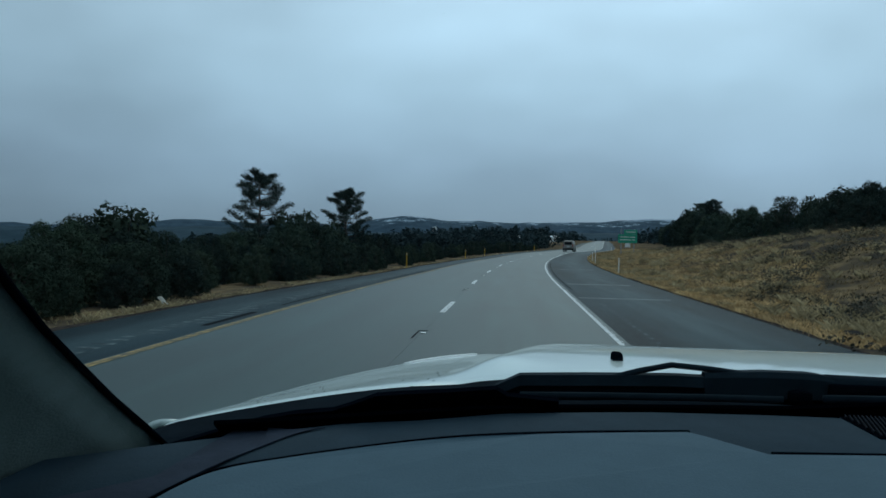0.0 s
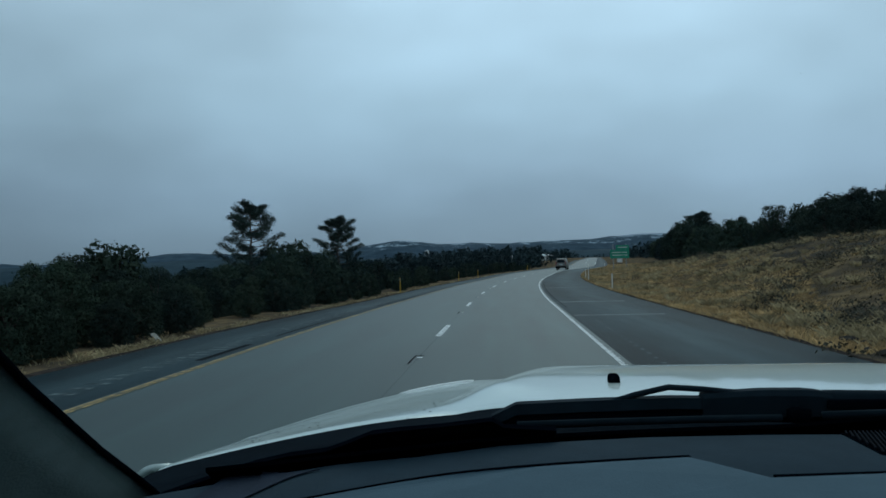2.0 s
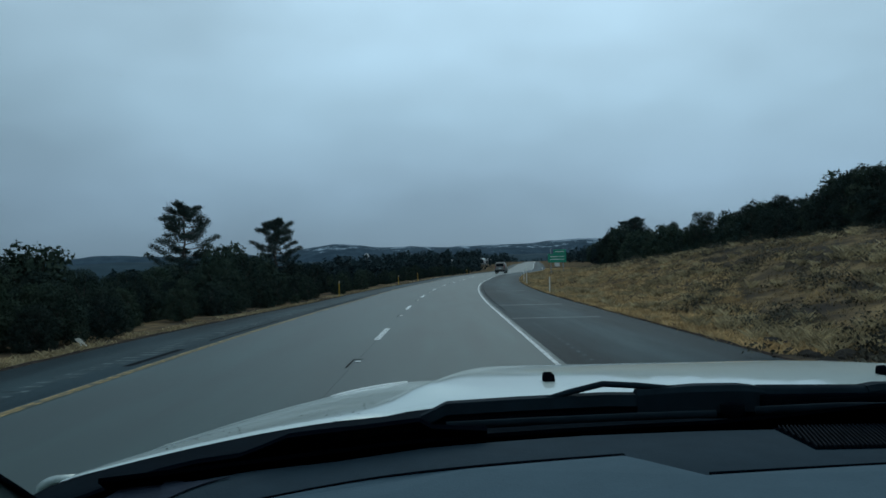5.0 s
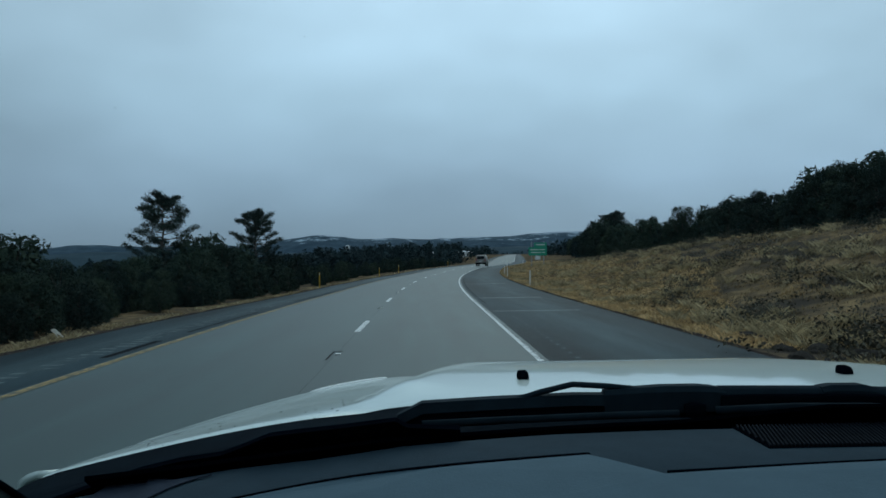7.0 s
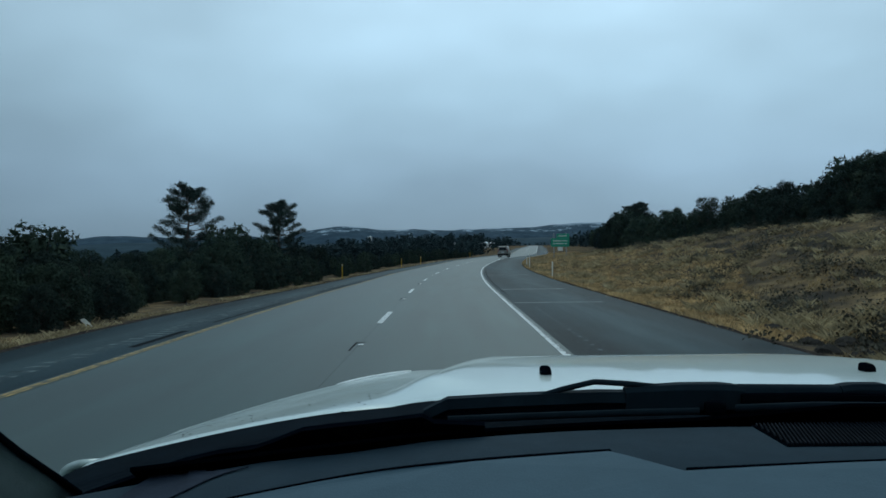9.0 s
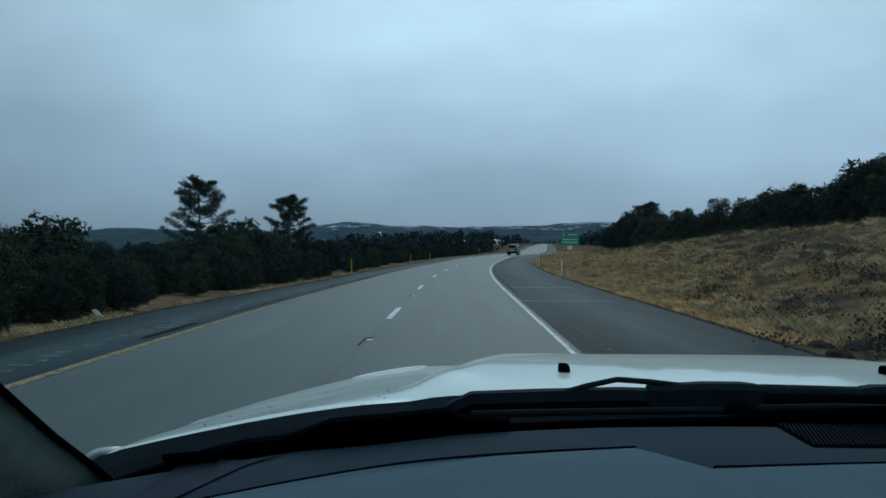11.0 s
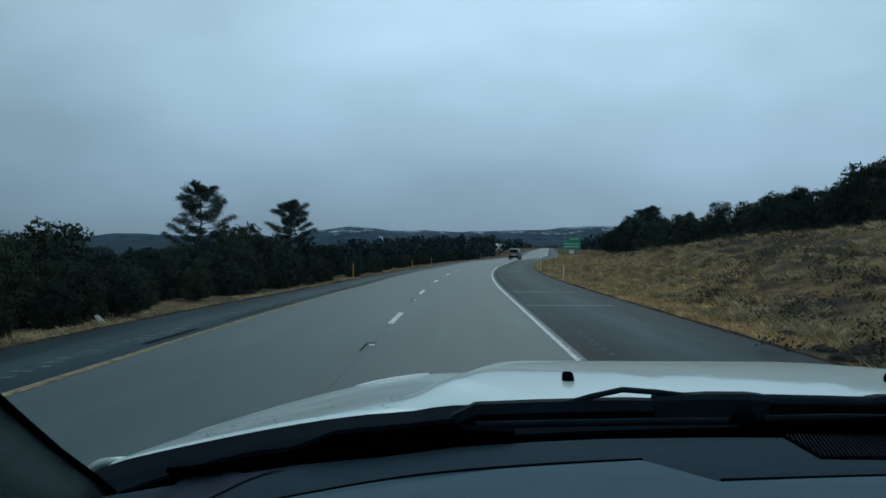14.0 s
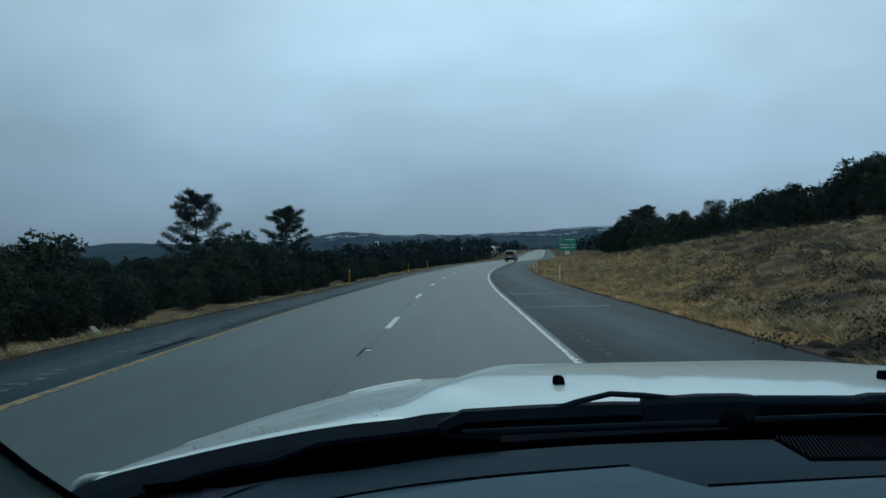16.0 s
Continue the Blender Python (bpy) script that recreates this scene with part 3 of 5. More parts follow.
bridge = mine(part("wiper_bridge", bar([(0.128, 0.833, 1.515), (0.158, 0.833, 1.524), (0.196, 0.833, 1.5325), (0.235, 0.832, 1.530), (0.275, 0.832, 1.5255)], 0.010, 0.007), M_RUBBER, None, "", True))
BLADE = ((-0.009, 0.008, 1.4905, 0.0095), (0.020, 0.010, 1.500, 0.014), (0.10, 0.011, 1.503, 0.0145), (0.20, 0.011, 1.508, 0.0125), (0.30, 0.011, 1.506, 0.0125), (0.62, 0.011, 1.498, 0.0125), (1.05, 0.011, 1.470, 0.0125))
blade = mine(part("wiper_blade", loft([[(x, 0.836 + sy * w, z + sz * h) for sy, sz in ((-1, -1), (1, -1), (0.7, 1), (-0.7, 1))] for x, w, z, h in BLADE]),
             M_BLACK, None, "long black wiper blade"))
under(part("blade_spine", loft([[(x, 0.836 + sy * (w + 0.0015), z + h + 0.0008 + dz) for sy, dz in ((-1, -0.012), (1, -0.012), (0.7, 0), (-0.7, 0))] for x, w, z, h in BLADE]),
           M_RUBBER, None, "matt spine of the blade"), blade)
# Thin black strip added as the shaded gap below the arm.
mine(part("arm_rib", bar([(0.366, 0.818, 1.5115), (0.46, 0.818, 1.5115), (0.60, 0.814, 1.508), (0.80, 0.805, 1.499), (1.00, 0.788, 1.485)], 0.006, 0.017), M_BLACK, None, "black strip for the dark gap under the wiper arm", True))
mine(part("arm_joint", loft([[(x, 0.831 + sy * 0.0125, z + sz * h) for sy, sz in ((-1, -1), (1, -1), (1, 0.6), (0.6, 1), (-0.6, 1), (-1, 0.6))]
     for x, z, h in ((0.486, 1.513, 0.0130), (0.500, 1.513, 0.0152), (0.536, 1.5125, 0.0152), (0.552, 1.512, 0.0120))]), M_RUBBER, None, "raised joint of the wiper arm"))
mine(part("wiper_link", bar([(0.020, 0.802, 1.4965), (0.10, 0.802, 1.4990), (0.22, 0.802, 1.5020), (0.310, 0.801, 1.5035)], 0.006, 0.0085), M_RUBBER, None, "lower wiper link", True))
mine(part("wiper_link", bar([(0.352, 0.800, 1.5065), (0.44, 0.799, 1.5090), (0.52, 0.797, 1.5080), (0.64, 0.79, 1.503), (0.80, 0.78, 1.494)], 0.006, 0.0090), M_RUBBER, None, "lower wiper link", True))
# Black plug added to draw the dark gap between the two links.
mine(part("wiper_pivot", loft([[(0.331 + c * r, 0.806 + o, 1.505 + q * r * 0.8) for c, q in ((-1, -0.7), (0, -1), (1, -0.7), (1, 0.7), (0, 1), (-1, 0.7))]
             for r, o in ((0.011, 0.008), (0.012, 0.0), (0.011, -0.003), (0.009, -0.004))]), M_BLACK, None, "black plug for the dark gap between the wiper links", True))
# the driver's blade: low at its tip, with a hump where the arm clips on
secs = []
for x, y, z in ((-0.33, 0.655, 1.462), (-0.27, 0.668, 1.4805), (-0.240, 0.674, 1.4885), (-0.209, 0.681, 1.494), (-0.172, 0.690, 1.4965), (-0.151, 0.689, 1.504), (-0.125, 0.684, 1.515), (-0.100, 0.690, 1.5165), (-0.058, 0.702, 1.5175), (-0.006, 0.719, 1.5195), (0.006, 0.722, 1.5120), (0.060, 0.735, 1.5060)):
    secs.append([(x, y, z), (x, y + 0.010, z + 0.002), (x, y + 0.062, z - 0.042), (x, y + 0.052, z - 0.046)])
mine(part("wiper_blade", loft(secs), M_BLACK, None, "black wiper blade lying on the cowl"))
# windscreen glass and its black rim
glass = bpy.data.materials.new("windscreen glass")
glass.use_nodes = True
gn, gl = glass.node_tree.nodes, glass.node_tree.links
gn.clear()
g_out, g_mix, g_tr, g_gl = gn.new("ShaderNodeOutputMaterial"), gn.new("ShaderNodeMixShader"), gn.new("ShaderNodeBsdfTransparent"), gn.new("ShaderNodeBsdfGlossy")
g_tr.inputs["Color"].default_value = (0.93, 0.97, 0.97, 1)
g_gl.inputs["Roughness"].default_value = 0.02
g_mix.inputs["Fac"].default_value = 0.022
gl.new(g_tr.outputs[0], g_mix.inputs[1])
gl.new(g_gl.outputs[0], g_mix.inputs[2])
gl.new(g_mix.outputs[0], g_out.inputs["Surface"])
wx = [XC - 0.82 + 0.082 * i for i in range(21)]
ts = [-0.07, 0.10, 0.25, 0.40, 0.55, 0.70, 0.85]


def glass_at(x, t):
    k = 1 - 0.16 * max(0, t) / 0.85
    return (XC + (x - XC) * k, glass_y(x) - t, 1.486 + 0.72 * t)


wv = [glass_at(x, t) for t in ts for x in wx]
wf = [(j * 21 + i, j * 21 + i + 1, (j + 1) * 21 + i + 1, (j + 1) * 21 + i) for j in range(len(ts) - 1) for i in range(20)]
screen = mine(mesh_ob("windscreen", wv, wf, glass, label="clear windscreen", smooth=True))
screen.visible_shadow = False
rv, rf = [], []
for x in wx[1:-1]:
    top = 0.020 + 0.005 * smooth(-0.2, -0.05, x) + 0.025 * smooth(0.34, 0.43, x)
    for t, o in ((-0.07, 0.0), (top, 0.0), (top, -0.004), (-0.07, -0.004)):
        p = Vector(glass_at(x, t))
        rv.append((p.x, p.y, p.z - 0.004 + o))
for i in range(18):
    for j in range(4):
        rf.append((i * 4 + j, (i + 1) * 4 + j, (i + 1) * 4 + (j + 1) % 4, i * 4 + (j + 1) % 4))
mine(mesh_ob("windscreen_rim", rv, rf, M_BLACK, label="black enamel rim of the glass"))

# specks of dirt stuck on the glass
for (x, y, z, r) in ((-0.028, 0.345, 1.790, 0.0003), (-0.121, 0.357, 1.760, 0.00028), (0.16, 0.36, 1.775, 0.00028), (0.27, 0.35, 1.77, 0.0003), (-0.06, 0.45, 1.70, 0.00032)):
    b = bmesh.new()
    bmesh.ops.create_icosphere(b, subdivisions=1, radius=r, matrix=Matrix.Translation((x, y, z - 0.004)))
    under(part("glass_speck", b, M_HEAD, None, "tiny speck of dirt on the glass"), screen)

# dashboard
dash = mine(part("dashboard", bmesh.new(), M_DASH, None, "charcoal dashboard with a lighter raised pad"))
sag = lambda x: -0.5 * (math.sqrt((x + 0.03) ** 2 + 0.0020) - (x + 0.03))
dash_z = lambda x: 1.4950 + 0.062 * sag(x) - 0.02 * smooth(0.9, 1.25, x)


dx = [-0.40 + 0.04 * i for i in range(42)]
secs = []
for x in dx:
    yf = glass_y(x) - 0.003 - 0.030 * smooth(0.15, 0.36, x) - 0.017 * smooth(-0.15, -0.09, x) * (1 - smooth(0.18, 0.33, x))
    z = dash_z(x)
    secs.append([(x, 0.40, z - 0.20), (x, 0.42, z - 0.010), (x, yf - 0.10, z), (x, yf - 0.02, z), (x, yf - 0.008, z - 0.004), (x, yf, z - 0.012), (x, yf, z - 0.20)])
b = loft(secs)
b.to_mesh(dash.data)
b.free()
for p in dash.data.polygons:
    p.use_smooth = True

def curve_through(points, steps=6):
    """A smooth line through the given points."""
    p = [Vector(q) for q in points]
    p = [p[0] * 2 - p[1]] + p + [p[-1] * 2 - p[-2]]
    out = []
    for i in range(1, len(p) - 2):
        for k in range(steps):
            t = k / steps
            out.append(tuple(0.5 * (2 * p[i] + (p[i + 1] - p[i - 1]) * t + (2 * p[i - 1] - 5 * p[i] + 4 * p[i + 1] - p[i + 2]) * t * t
                                    + (3 * p[i] - p[i - 1] - 3 * p[i + 1] + p[i + 2]) * t ** 3)))
    return out + [tuple(p[-2])]


PAD_LEFT = curve_through([(-0.268, 0.34), (-0.251, 0.43), (-0.244, 0.49), (-0.226, 0.535), (-0.180, 0.563), (-0.118, 0.590), (-0.055, 0.612), (0.036, 0.636), (0.105, 0.651), (0.176, 0.664)])
PAD_RIGHT = curve_through([(0.229, 0.602), (0.43, 0.622), (0.70, 0.630), (1.10, 0.600)])
PAD = PAD_LEFT + [(0.190, 0.650)] + PAD_RIGHT + [(1.25, 0.36)]


def slab(outline, z0, z1, lip):
    b = bmesh.new()
    cx = sum(p[0] for p in outline) / len(outline)
    cy = sum(p[1] for p in outline) / len(outline) - 0.1
    rings = []
    for z, k in ((z0, 0.0), (z1 - lip, 0.0), (z1 - lip * 0.3, lip * 0.4), (z1, lip * 1.3)):
        ring = []
        for x, y in outline:
            v = Vector((cx - x, cy - y)).normalized() * k
            ring.append(b.verts.new((x + v.x, y + v.y, z + 0.075 * sag(x) + 0.0002)))
        rings.append(ring)
    n = len(outline)
    for r0, r1 in zip(rings, rings[1:]):
        for i in range(n):
            j = (i + 1) % n
            b.faces.new((r0[i], r0[j], r1[j], r1[i]))
    b.faces.new(rings[-1])
    return b


under(part("dash_pad", slab(PAD, 1.470, 1.5005, 0.006), M_PAD, None, "lighter grey raised dash pad"), dash)
# dark open joint along the pad's far edge
def joint(points, w0, w1):
    b = bmesh.new()
    drop = lambda x: 0.075 * sag(x)
    up = [b.verts.new((x, y - 0.002, 1.4975 + drop(x))) for x, y in points]
    dn = [b.verts.new((x, y + w0 + (w1 - w0) * smooth(-0.15, 0.12, x), 1.4975 + drop(x))) for x, y in points]
    for i in range(len(points) - 1):
        b.faces.new((up[i], up[i + 1], dn[i + 1], dn[i]))
    r = bmesh.ops.extrude_face_region(b, geom=b.faces[:])
    for v in r["geom"]:
        if isinstance(v, bmesh.types.BMVert):
            v.co.z += 0.0026
    return b


under(part("dash_joint", joint([(x, y - 0.001) for x, y in PAD_LEFT], 0.0016, 0.0036), M_BLACK, None, "dark joint beside the pad"), dash)
under(part("dash_joint", joint([(x, y - 0.001) for x, y in PAD_RIGHT], 0.0062, 0.0062), M_BLACK, None, "dark joint beside the pad"), dash)
# added sheet, shade in its colour, from the glass to the deck's ridge line
RIDGE = curve_through([(-0.275, 0.36), (-0.256, 0.44), (-0.243, 0.50), (-0.230, 0.55), (-0.222, 0.572), (-0.208, 0.606), (-0.197, 0.632), (-0.184, 0.650), (-0.170, 0.660)])
b = bmesh.new()
near = [b.verts.new((x, y, dash_z(x) + 0.0012)) for x, y in RIDGE]
far_ = [b.verts.new((min(x, -0.36 + 0.9 * max(0, y - 0.40)) if y < 0.60 else x - 0.02, max(y + 0.004, glass_y(x) - 0.014 if y > 0.5 else y + 0.02), dash_z(x) - 0.0008)) for x, y in RIDGE]
for i, (q, w) in enumerate(zip(far_, near)):
    q.co = q.co.lerp(w.co, smooth(0.55, 1.0, i / (len(RIDGE) - 1)) * 0.97)
for i in range(len(RIDGE) - 1):
    b.faces.new((near[i], near[i + 1], far_[i + 1], far_[i]))
r = bmesh.ops.extrude_face_region(b, geom=b.faces[:])
for q in r["geom"]:
    if isinstance(q, bmesh.types.BMVert):
        q.co.z += 0.0009
M_END_SHADE = material("dash end shade", (0.0210, 0.0300, 0.0450), 0.8, spec=0.05, scale=30, bump=0.12, bump_scale=420)
under(part("end_moulding", b, M_END_SHADE, None, "dark sheet for the shade at the dash's end"), dash)
# defroster grille with its slats
M_SLAT = material("dark vent plastic", (0.0068, 0.0100, 0.0145), 0.8, spec=0.02, scale=30)
grille = under(part("defroster_grille", box(0.354, 0.80, 0.683, 0.767, 1.484, 1.4958, 0.001), M_BLACK, None, "black slatted defroster grille"), dash)


def slat_at(y0):
    """A slat that leans to its far end and starts at y0."""
    ob = under(part("slat", box(-0.0009, 0.0009, y0, 0.7655, 1.4960, 1.4985, 0.0003, seg=1), M_SLAT, None), grille)
    for v in ob.data.vertices:
        v.co.x += 0.3565 + (v.co.y - 0.685) * 0.30
    return ob


slat_mesh = slat_at(0.685).data
for k in range(-5, 96):
    if k < 0:
        slat_at(0.685 - 0.0042 * k / 0.30).matrix_basis = pose(0.0042 * k, 0, 0)
    elif k:
        o = new("slat", slat_mesh)
        o.matrix_basis = pose(0.0042 * k, 0, 0)
        under(o, grille)

# left pillar with its dark seal
edge = [Vector(p) for p in ((-0.356, 0.700, 1.449), (-0.354, 0.660, 1.477), (-0.356, 0.600, 1.521), (-0.357, 0.550, 1.561), (-0.345, 0.490, 1.598), (-0.319, 0.420, 1.635), (-0.275, 0.30, 1.708), (-0.20, 0.05, 1.87))]
secs = [[p + Vector(o) for o in ((0, 0, 0), (-0.030, -0.028, -0.018), (-0.070, -0.070, -0.050), (-0.11, -0.13, -0.09), (-0.13, -0.21, -0.14),
                                  (-0.17, -0.15, -0.13), (-0.13, -0.03, -0.08), (-0.05, 0.0, -0.035))] for p in edge]
pillar = mine(part("windscreen_pillar", loft(secs), M_TRIM, None, "grey moulded windscreen pillar trim", True))
under(part("pillar_seal", bar([p + Vector((0.0012, 0.0012, 0.001)) for p in edge], 0.0066, 0.0060), M_BLACK, None, "black rubber seal", True), pillar)

# roof, doors, back wall and load bed, out of the camera's sight
mine(part("headliner", box(XC - 0.70, XC + 0.70, -1.55, -0.06, 2.00, 2.03, 0.01), M_HEAD, None, "pale cloth headliner under the roof"))
mine(part("cab_roof", loft([[(XC + a * w, y, z) for a, z in ((-1, 2.034), (-0.92, zt - 0.015), (-0.5, zt), (0, zt + 0.006), (0.5, zt), (0.92, zt - 0.015), (1, 2.034))]
     for y, w, zt in ((-1.62, 0.68, 2.06), (-1.3, 0.73, 2.09), (-0.5, 0.74, 2.10), (-0.10, 0.71, 2.07))]), M_PAINT, None, "white cab roof"))
for sgn in (-1, 1):
    skin, lining = sorted((XC + sgn * 0.935, XC + sgn * 0.975)), sorted((XC + sgn * 0.86, XC + sgn * 0.93))
    door = mine(part("door", box(skin[0], skin[1], -1.58, 0.70, 0.55, 1.34, 0.018), M_PAINT, None, "white door"))
    under(part("door_lining", box(lining[0], lining[1], -1.58, 0.62, 0.56, 1.33, 0.02), M_TRIM, None, "grey door lining"), door)
    under(part("door_handle", bar([(XC + sgn * 0.985, -0.55, 1.20), (XC + sgn * 0.998, -0.50, 1.20), (XC + sgn * 0.998, -0.40, 1.20), (XC + sgn * 0.985, -0.35, 1.20)], 0.02, 0.025), M_BLACK, None), door)
    for (ya, yb, lean) in ((-0.52, -0.50, 0), (-1.58, -1.60, 0.02)):
        mine(part("roof_pillar", loft([[(XC + sgn * (0.90 + a), ya + b, 1.33) for a, b in ((-0.03, -0.05), (0.03, -0.05), (0.03, 0.05), (-0.03, 0.05))],
                                       [(XC + sgn * (0.69 + a), yb + b, 2.04) for a, b in ((-0.03, -0.05), (0.03, -0.05), (0.03, 0.05), (-0.03, 0.05))]]), M_PAINT, None))
    side_panel("bed_side", skin[0], skin[1], (-3.75, -1.70, 0.56, 1.36), -2.75, 0.47, "white load bed side")
    mine(part("head_lamp", box(XC + sgn * 0.74 - 0.16, XC + sgn * 0.74 + 0.16, 1.86, 2.00, 0.90, 1.08, 0.03), M_REFLECT, None, "clear head lamp"))
mine(part("roof_pillar", loft([[(XC + 0.82 + a, 0.66 + b, 1.46) for a, b in ((-0.03, -0.03), (0.04, -0.03), (0.04, 0.04), (-0.03, 0.04))],
                               [(XC + 0.68 + a, -0.02 + b, 2.02) for a, b in ((-0.03, -0.03), (0.04, -0.03), (0.04, 0.04), (-0.03, 0.04))]]), M_TRIM, None))
mine(part("back_wall", box(XC - 0.90, XC + 0.90, -1.68, -1.60, 0.55, 1.36, 0.02), M_PAINT, None, "white cab back"))
mine(part("rear_window", box(XC - 0.66, XC + 0.66, -1.645, -1.635, 1.36, 2.02), M_GLASSDARK, None, "dark rear window"))
mine(part("cab_floor", box(XC - 0.86, XC + 0.86, -1.6, 0.9, 0.50, 0.55, 0.01), M_BLACK, None))
mine(part("bed_floor", box(XC - 0.93, XC + 0.93, -3.75, -1.70, 0.81, 0.87, 0.01), M_BLACK, None, "black load bed floor"))
mine(part("tailgate", box(XC - 0.93, XC + 0.93, -3.80, -3.74, 0.74, 1.34, 0.02), M_PAINT, None, "white tailgate"))
mine(part("rear_bumper", box(XC - 0.95, XC + 0.95, -3.98, -3.80, 0.50, 0.68, 0.03), M_STEEL, None, "steel rear bumper"))

# ---- trees ----
def cloud(rs, centres, radius, per, size):
    """Small leaf blades round given clump centres."""
    v, f = [], []
    for (c, r) in zip(centres, radius):
        k = max(4, int(per * (r / 0.5) ** 2))
        p = rs.normal(size=(k, 3))
        p /= np.linalg.norm(p, axis=1)[:, None]
        p = np.asarray(c) + p * r * rs.uniform(0.55, 1.08, (k, 1)) * np.array((1, 1, 0.75))
        for q in p:
            a = rs.normal(size=3)
            b = np.cross(a, rs.normal(size=3))
            a, b = a / np.linalg.norm(a), b / (np.linalg.norm(b) + 1e-9)
            s = size * rs.uniform(0.6, 1.4)
            i = len(v)
            v += [q - a * s, q + b * s * 0.55, q + a * s * 1.1, q - b * s * 0.55]
            f += [(i, i + 1, i + 2, i + 3)]
    return v, f


def limb(v, f, a, b, r0, r1, seg=5):
    a, b = Vector(a), Vector(b)
    d = (b - a).normalized()
    s = d.cross(Vector((0.3, 0.2, 1))).normalized()
    t = d.cross(s)
    i = len(v)
    for p, r in ((a, r0), (b, r1)):
        v += [p + (s * math.cos(2 * math.pi * k / seg) + t * math.sin(2 * math.pi * k / seg)) * r for k in range(seg)]
    f += [(i + k, i + (k + 1) % seg, i + seg + (k + 1) % seg, i + seg + k) for k in range(seg)]


def blades(rs, pts, nrm, size):
    """Leaf blades at pts, lying roughly along the surface whose normals are given."""
    n = len(pts)
    a = np.cross(nrm, rs.normal(size=(n, 3)))
    a /= np.linalg.norm(a, axis=1)[:, None] + 1e-9
    a = a + nrm * rs.uniform(-0.2, 0.9, (n, 1))
    b = np.cross(nrm + rs.normal(size=(n, 3)) * 0.35, a)
    b /= np.linalg.norm(b, axis=1)[:, None] + 1e-9
    s = size * rs.uniform(0.55, 1.4, (n, 1))
    v = np.stack((pts - a * s * 0.5 - b * s * 0.5, pts - a * s * 0.5 + b * s * 0.5, pts + a * s * 1.1), axis=1).reshape(-1, 3)
    return v.tolist(), [(3 * i, 3 * i + 1, 3 * i + 2) for i in range(n)]


def juniper(seed, h, w, thick=1.0):
    """A broad juniper: short forked trunk, and a dense crown of overlapping rounded lumps with an uneven outline."""
    rs = np.random.RandomState(seed)
    tv, tf = [], []
    limb(tv, tf, (0, 0, -0.5), (0.05, 0.03, h * 0.35), 0.20, 0.13, 7)
    lumps = []
    for k in range(24):
        z = h * (0.10 + 0.80 * (k + rs.uniform(0, 1)) / 24)
        q = z / h
        reach = w * 0.5 * math.sqrt(max(0.04, 1 - (max(0.0, q - 0.30) / 0.72) ** 2)) * (0.75 + 0.25 * min(1.0, q / 0.2))
        a = k * 2.4 + rs.uniform(-0.5, 0.5)
        r = w * rs.uniform(0.11, 0.20) * (1.15 - 0.45 * q)
        d = max(0.0, reach - r) * rs.uniform(0.75, 1.12)
        c = np.array((math.cos(a) * d, math.sin(a) * d, z))
        lumps.append((c, r * np.array((1, 1, rs.uniform(0.8, 1.25)))))
        limb(tv, tf, (0.03, 0.02, min(z * 0.55, h * 0.45)), tuple(c), 0.07, 0.02)
    lumps.append((np.array((0, 0, h * 0.42)), np.array((w * 0.30, w * 0.30, h * 0.34))))
    lumps.append((np.array((rs.normal() * 0.1, rs.normal() * 0.1, h * 0.80)), np.array((w * 0.13, w * 0.13, h * 0.18))))
    v, f = [], []
    for depth, dens, size in ((1.0, 132 * thick, 0.058 / math.sqrt(thick)), (0.78, 26 * thick, 0.120 / math.sqrt(thick))):
        for i, (c, r) in enumerate(lumps):
            n = int(12.6 * (r[0] * r[1] * r[2]) ** (2 / 3) * dens)
            u = rs.normal(size=(n, 3))
            u /= np.linalg.norm(u, axis=1)[:, None]
            bulge = 1 + 0.18 * np.sin(u[:, :1] * 7 + seed + i) * np.cos(u[:, 2:] * 6 + i)
            p = c + u * r * depth * bulge * rs.uniform(0.92, 1.10, (n, 1))
            keep = np.ones(n, bool)
            for j, (c2, r2) in enumerate(lumps):
                if j != i:
                    keep &= (((p - c2) / (r2 * depth * 0.86)) ** 2).sum(1) > 1
            keep &= p[:, 2] > 0.06 * h
            bv, bf = blades(rs, p[keep], u[keep], size)
            o = len(v)
            v += bv
            f += [tuple(q + o for q in t) for t in bf]
    return tv, tf, v, f


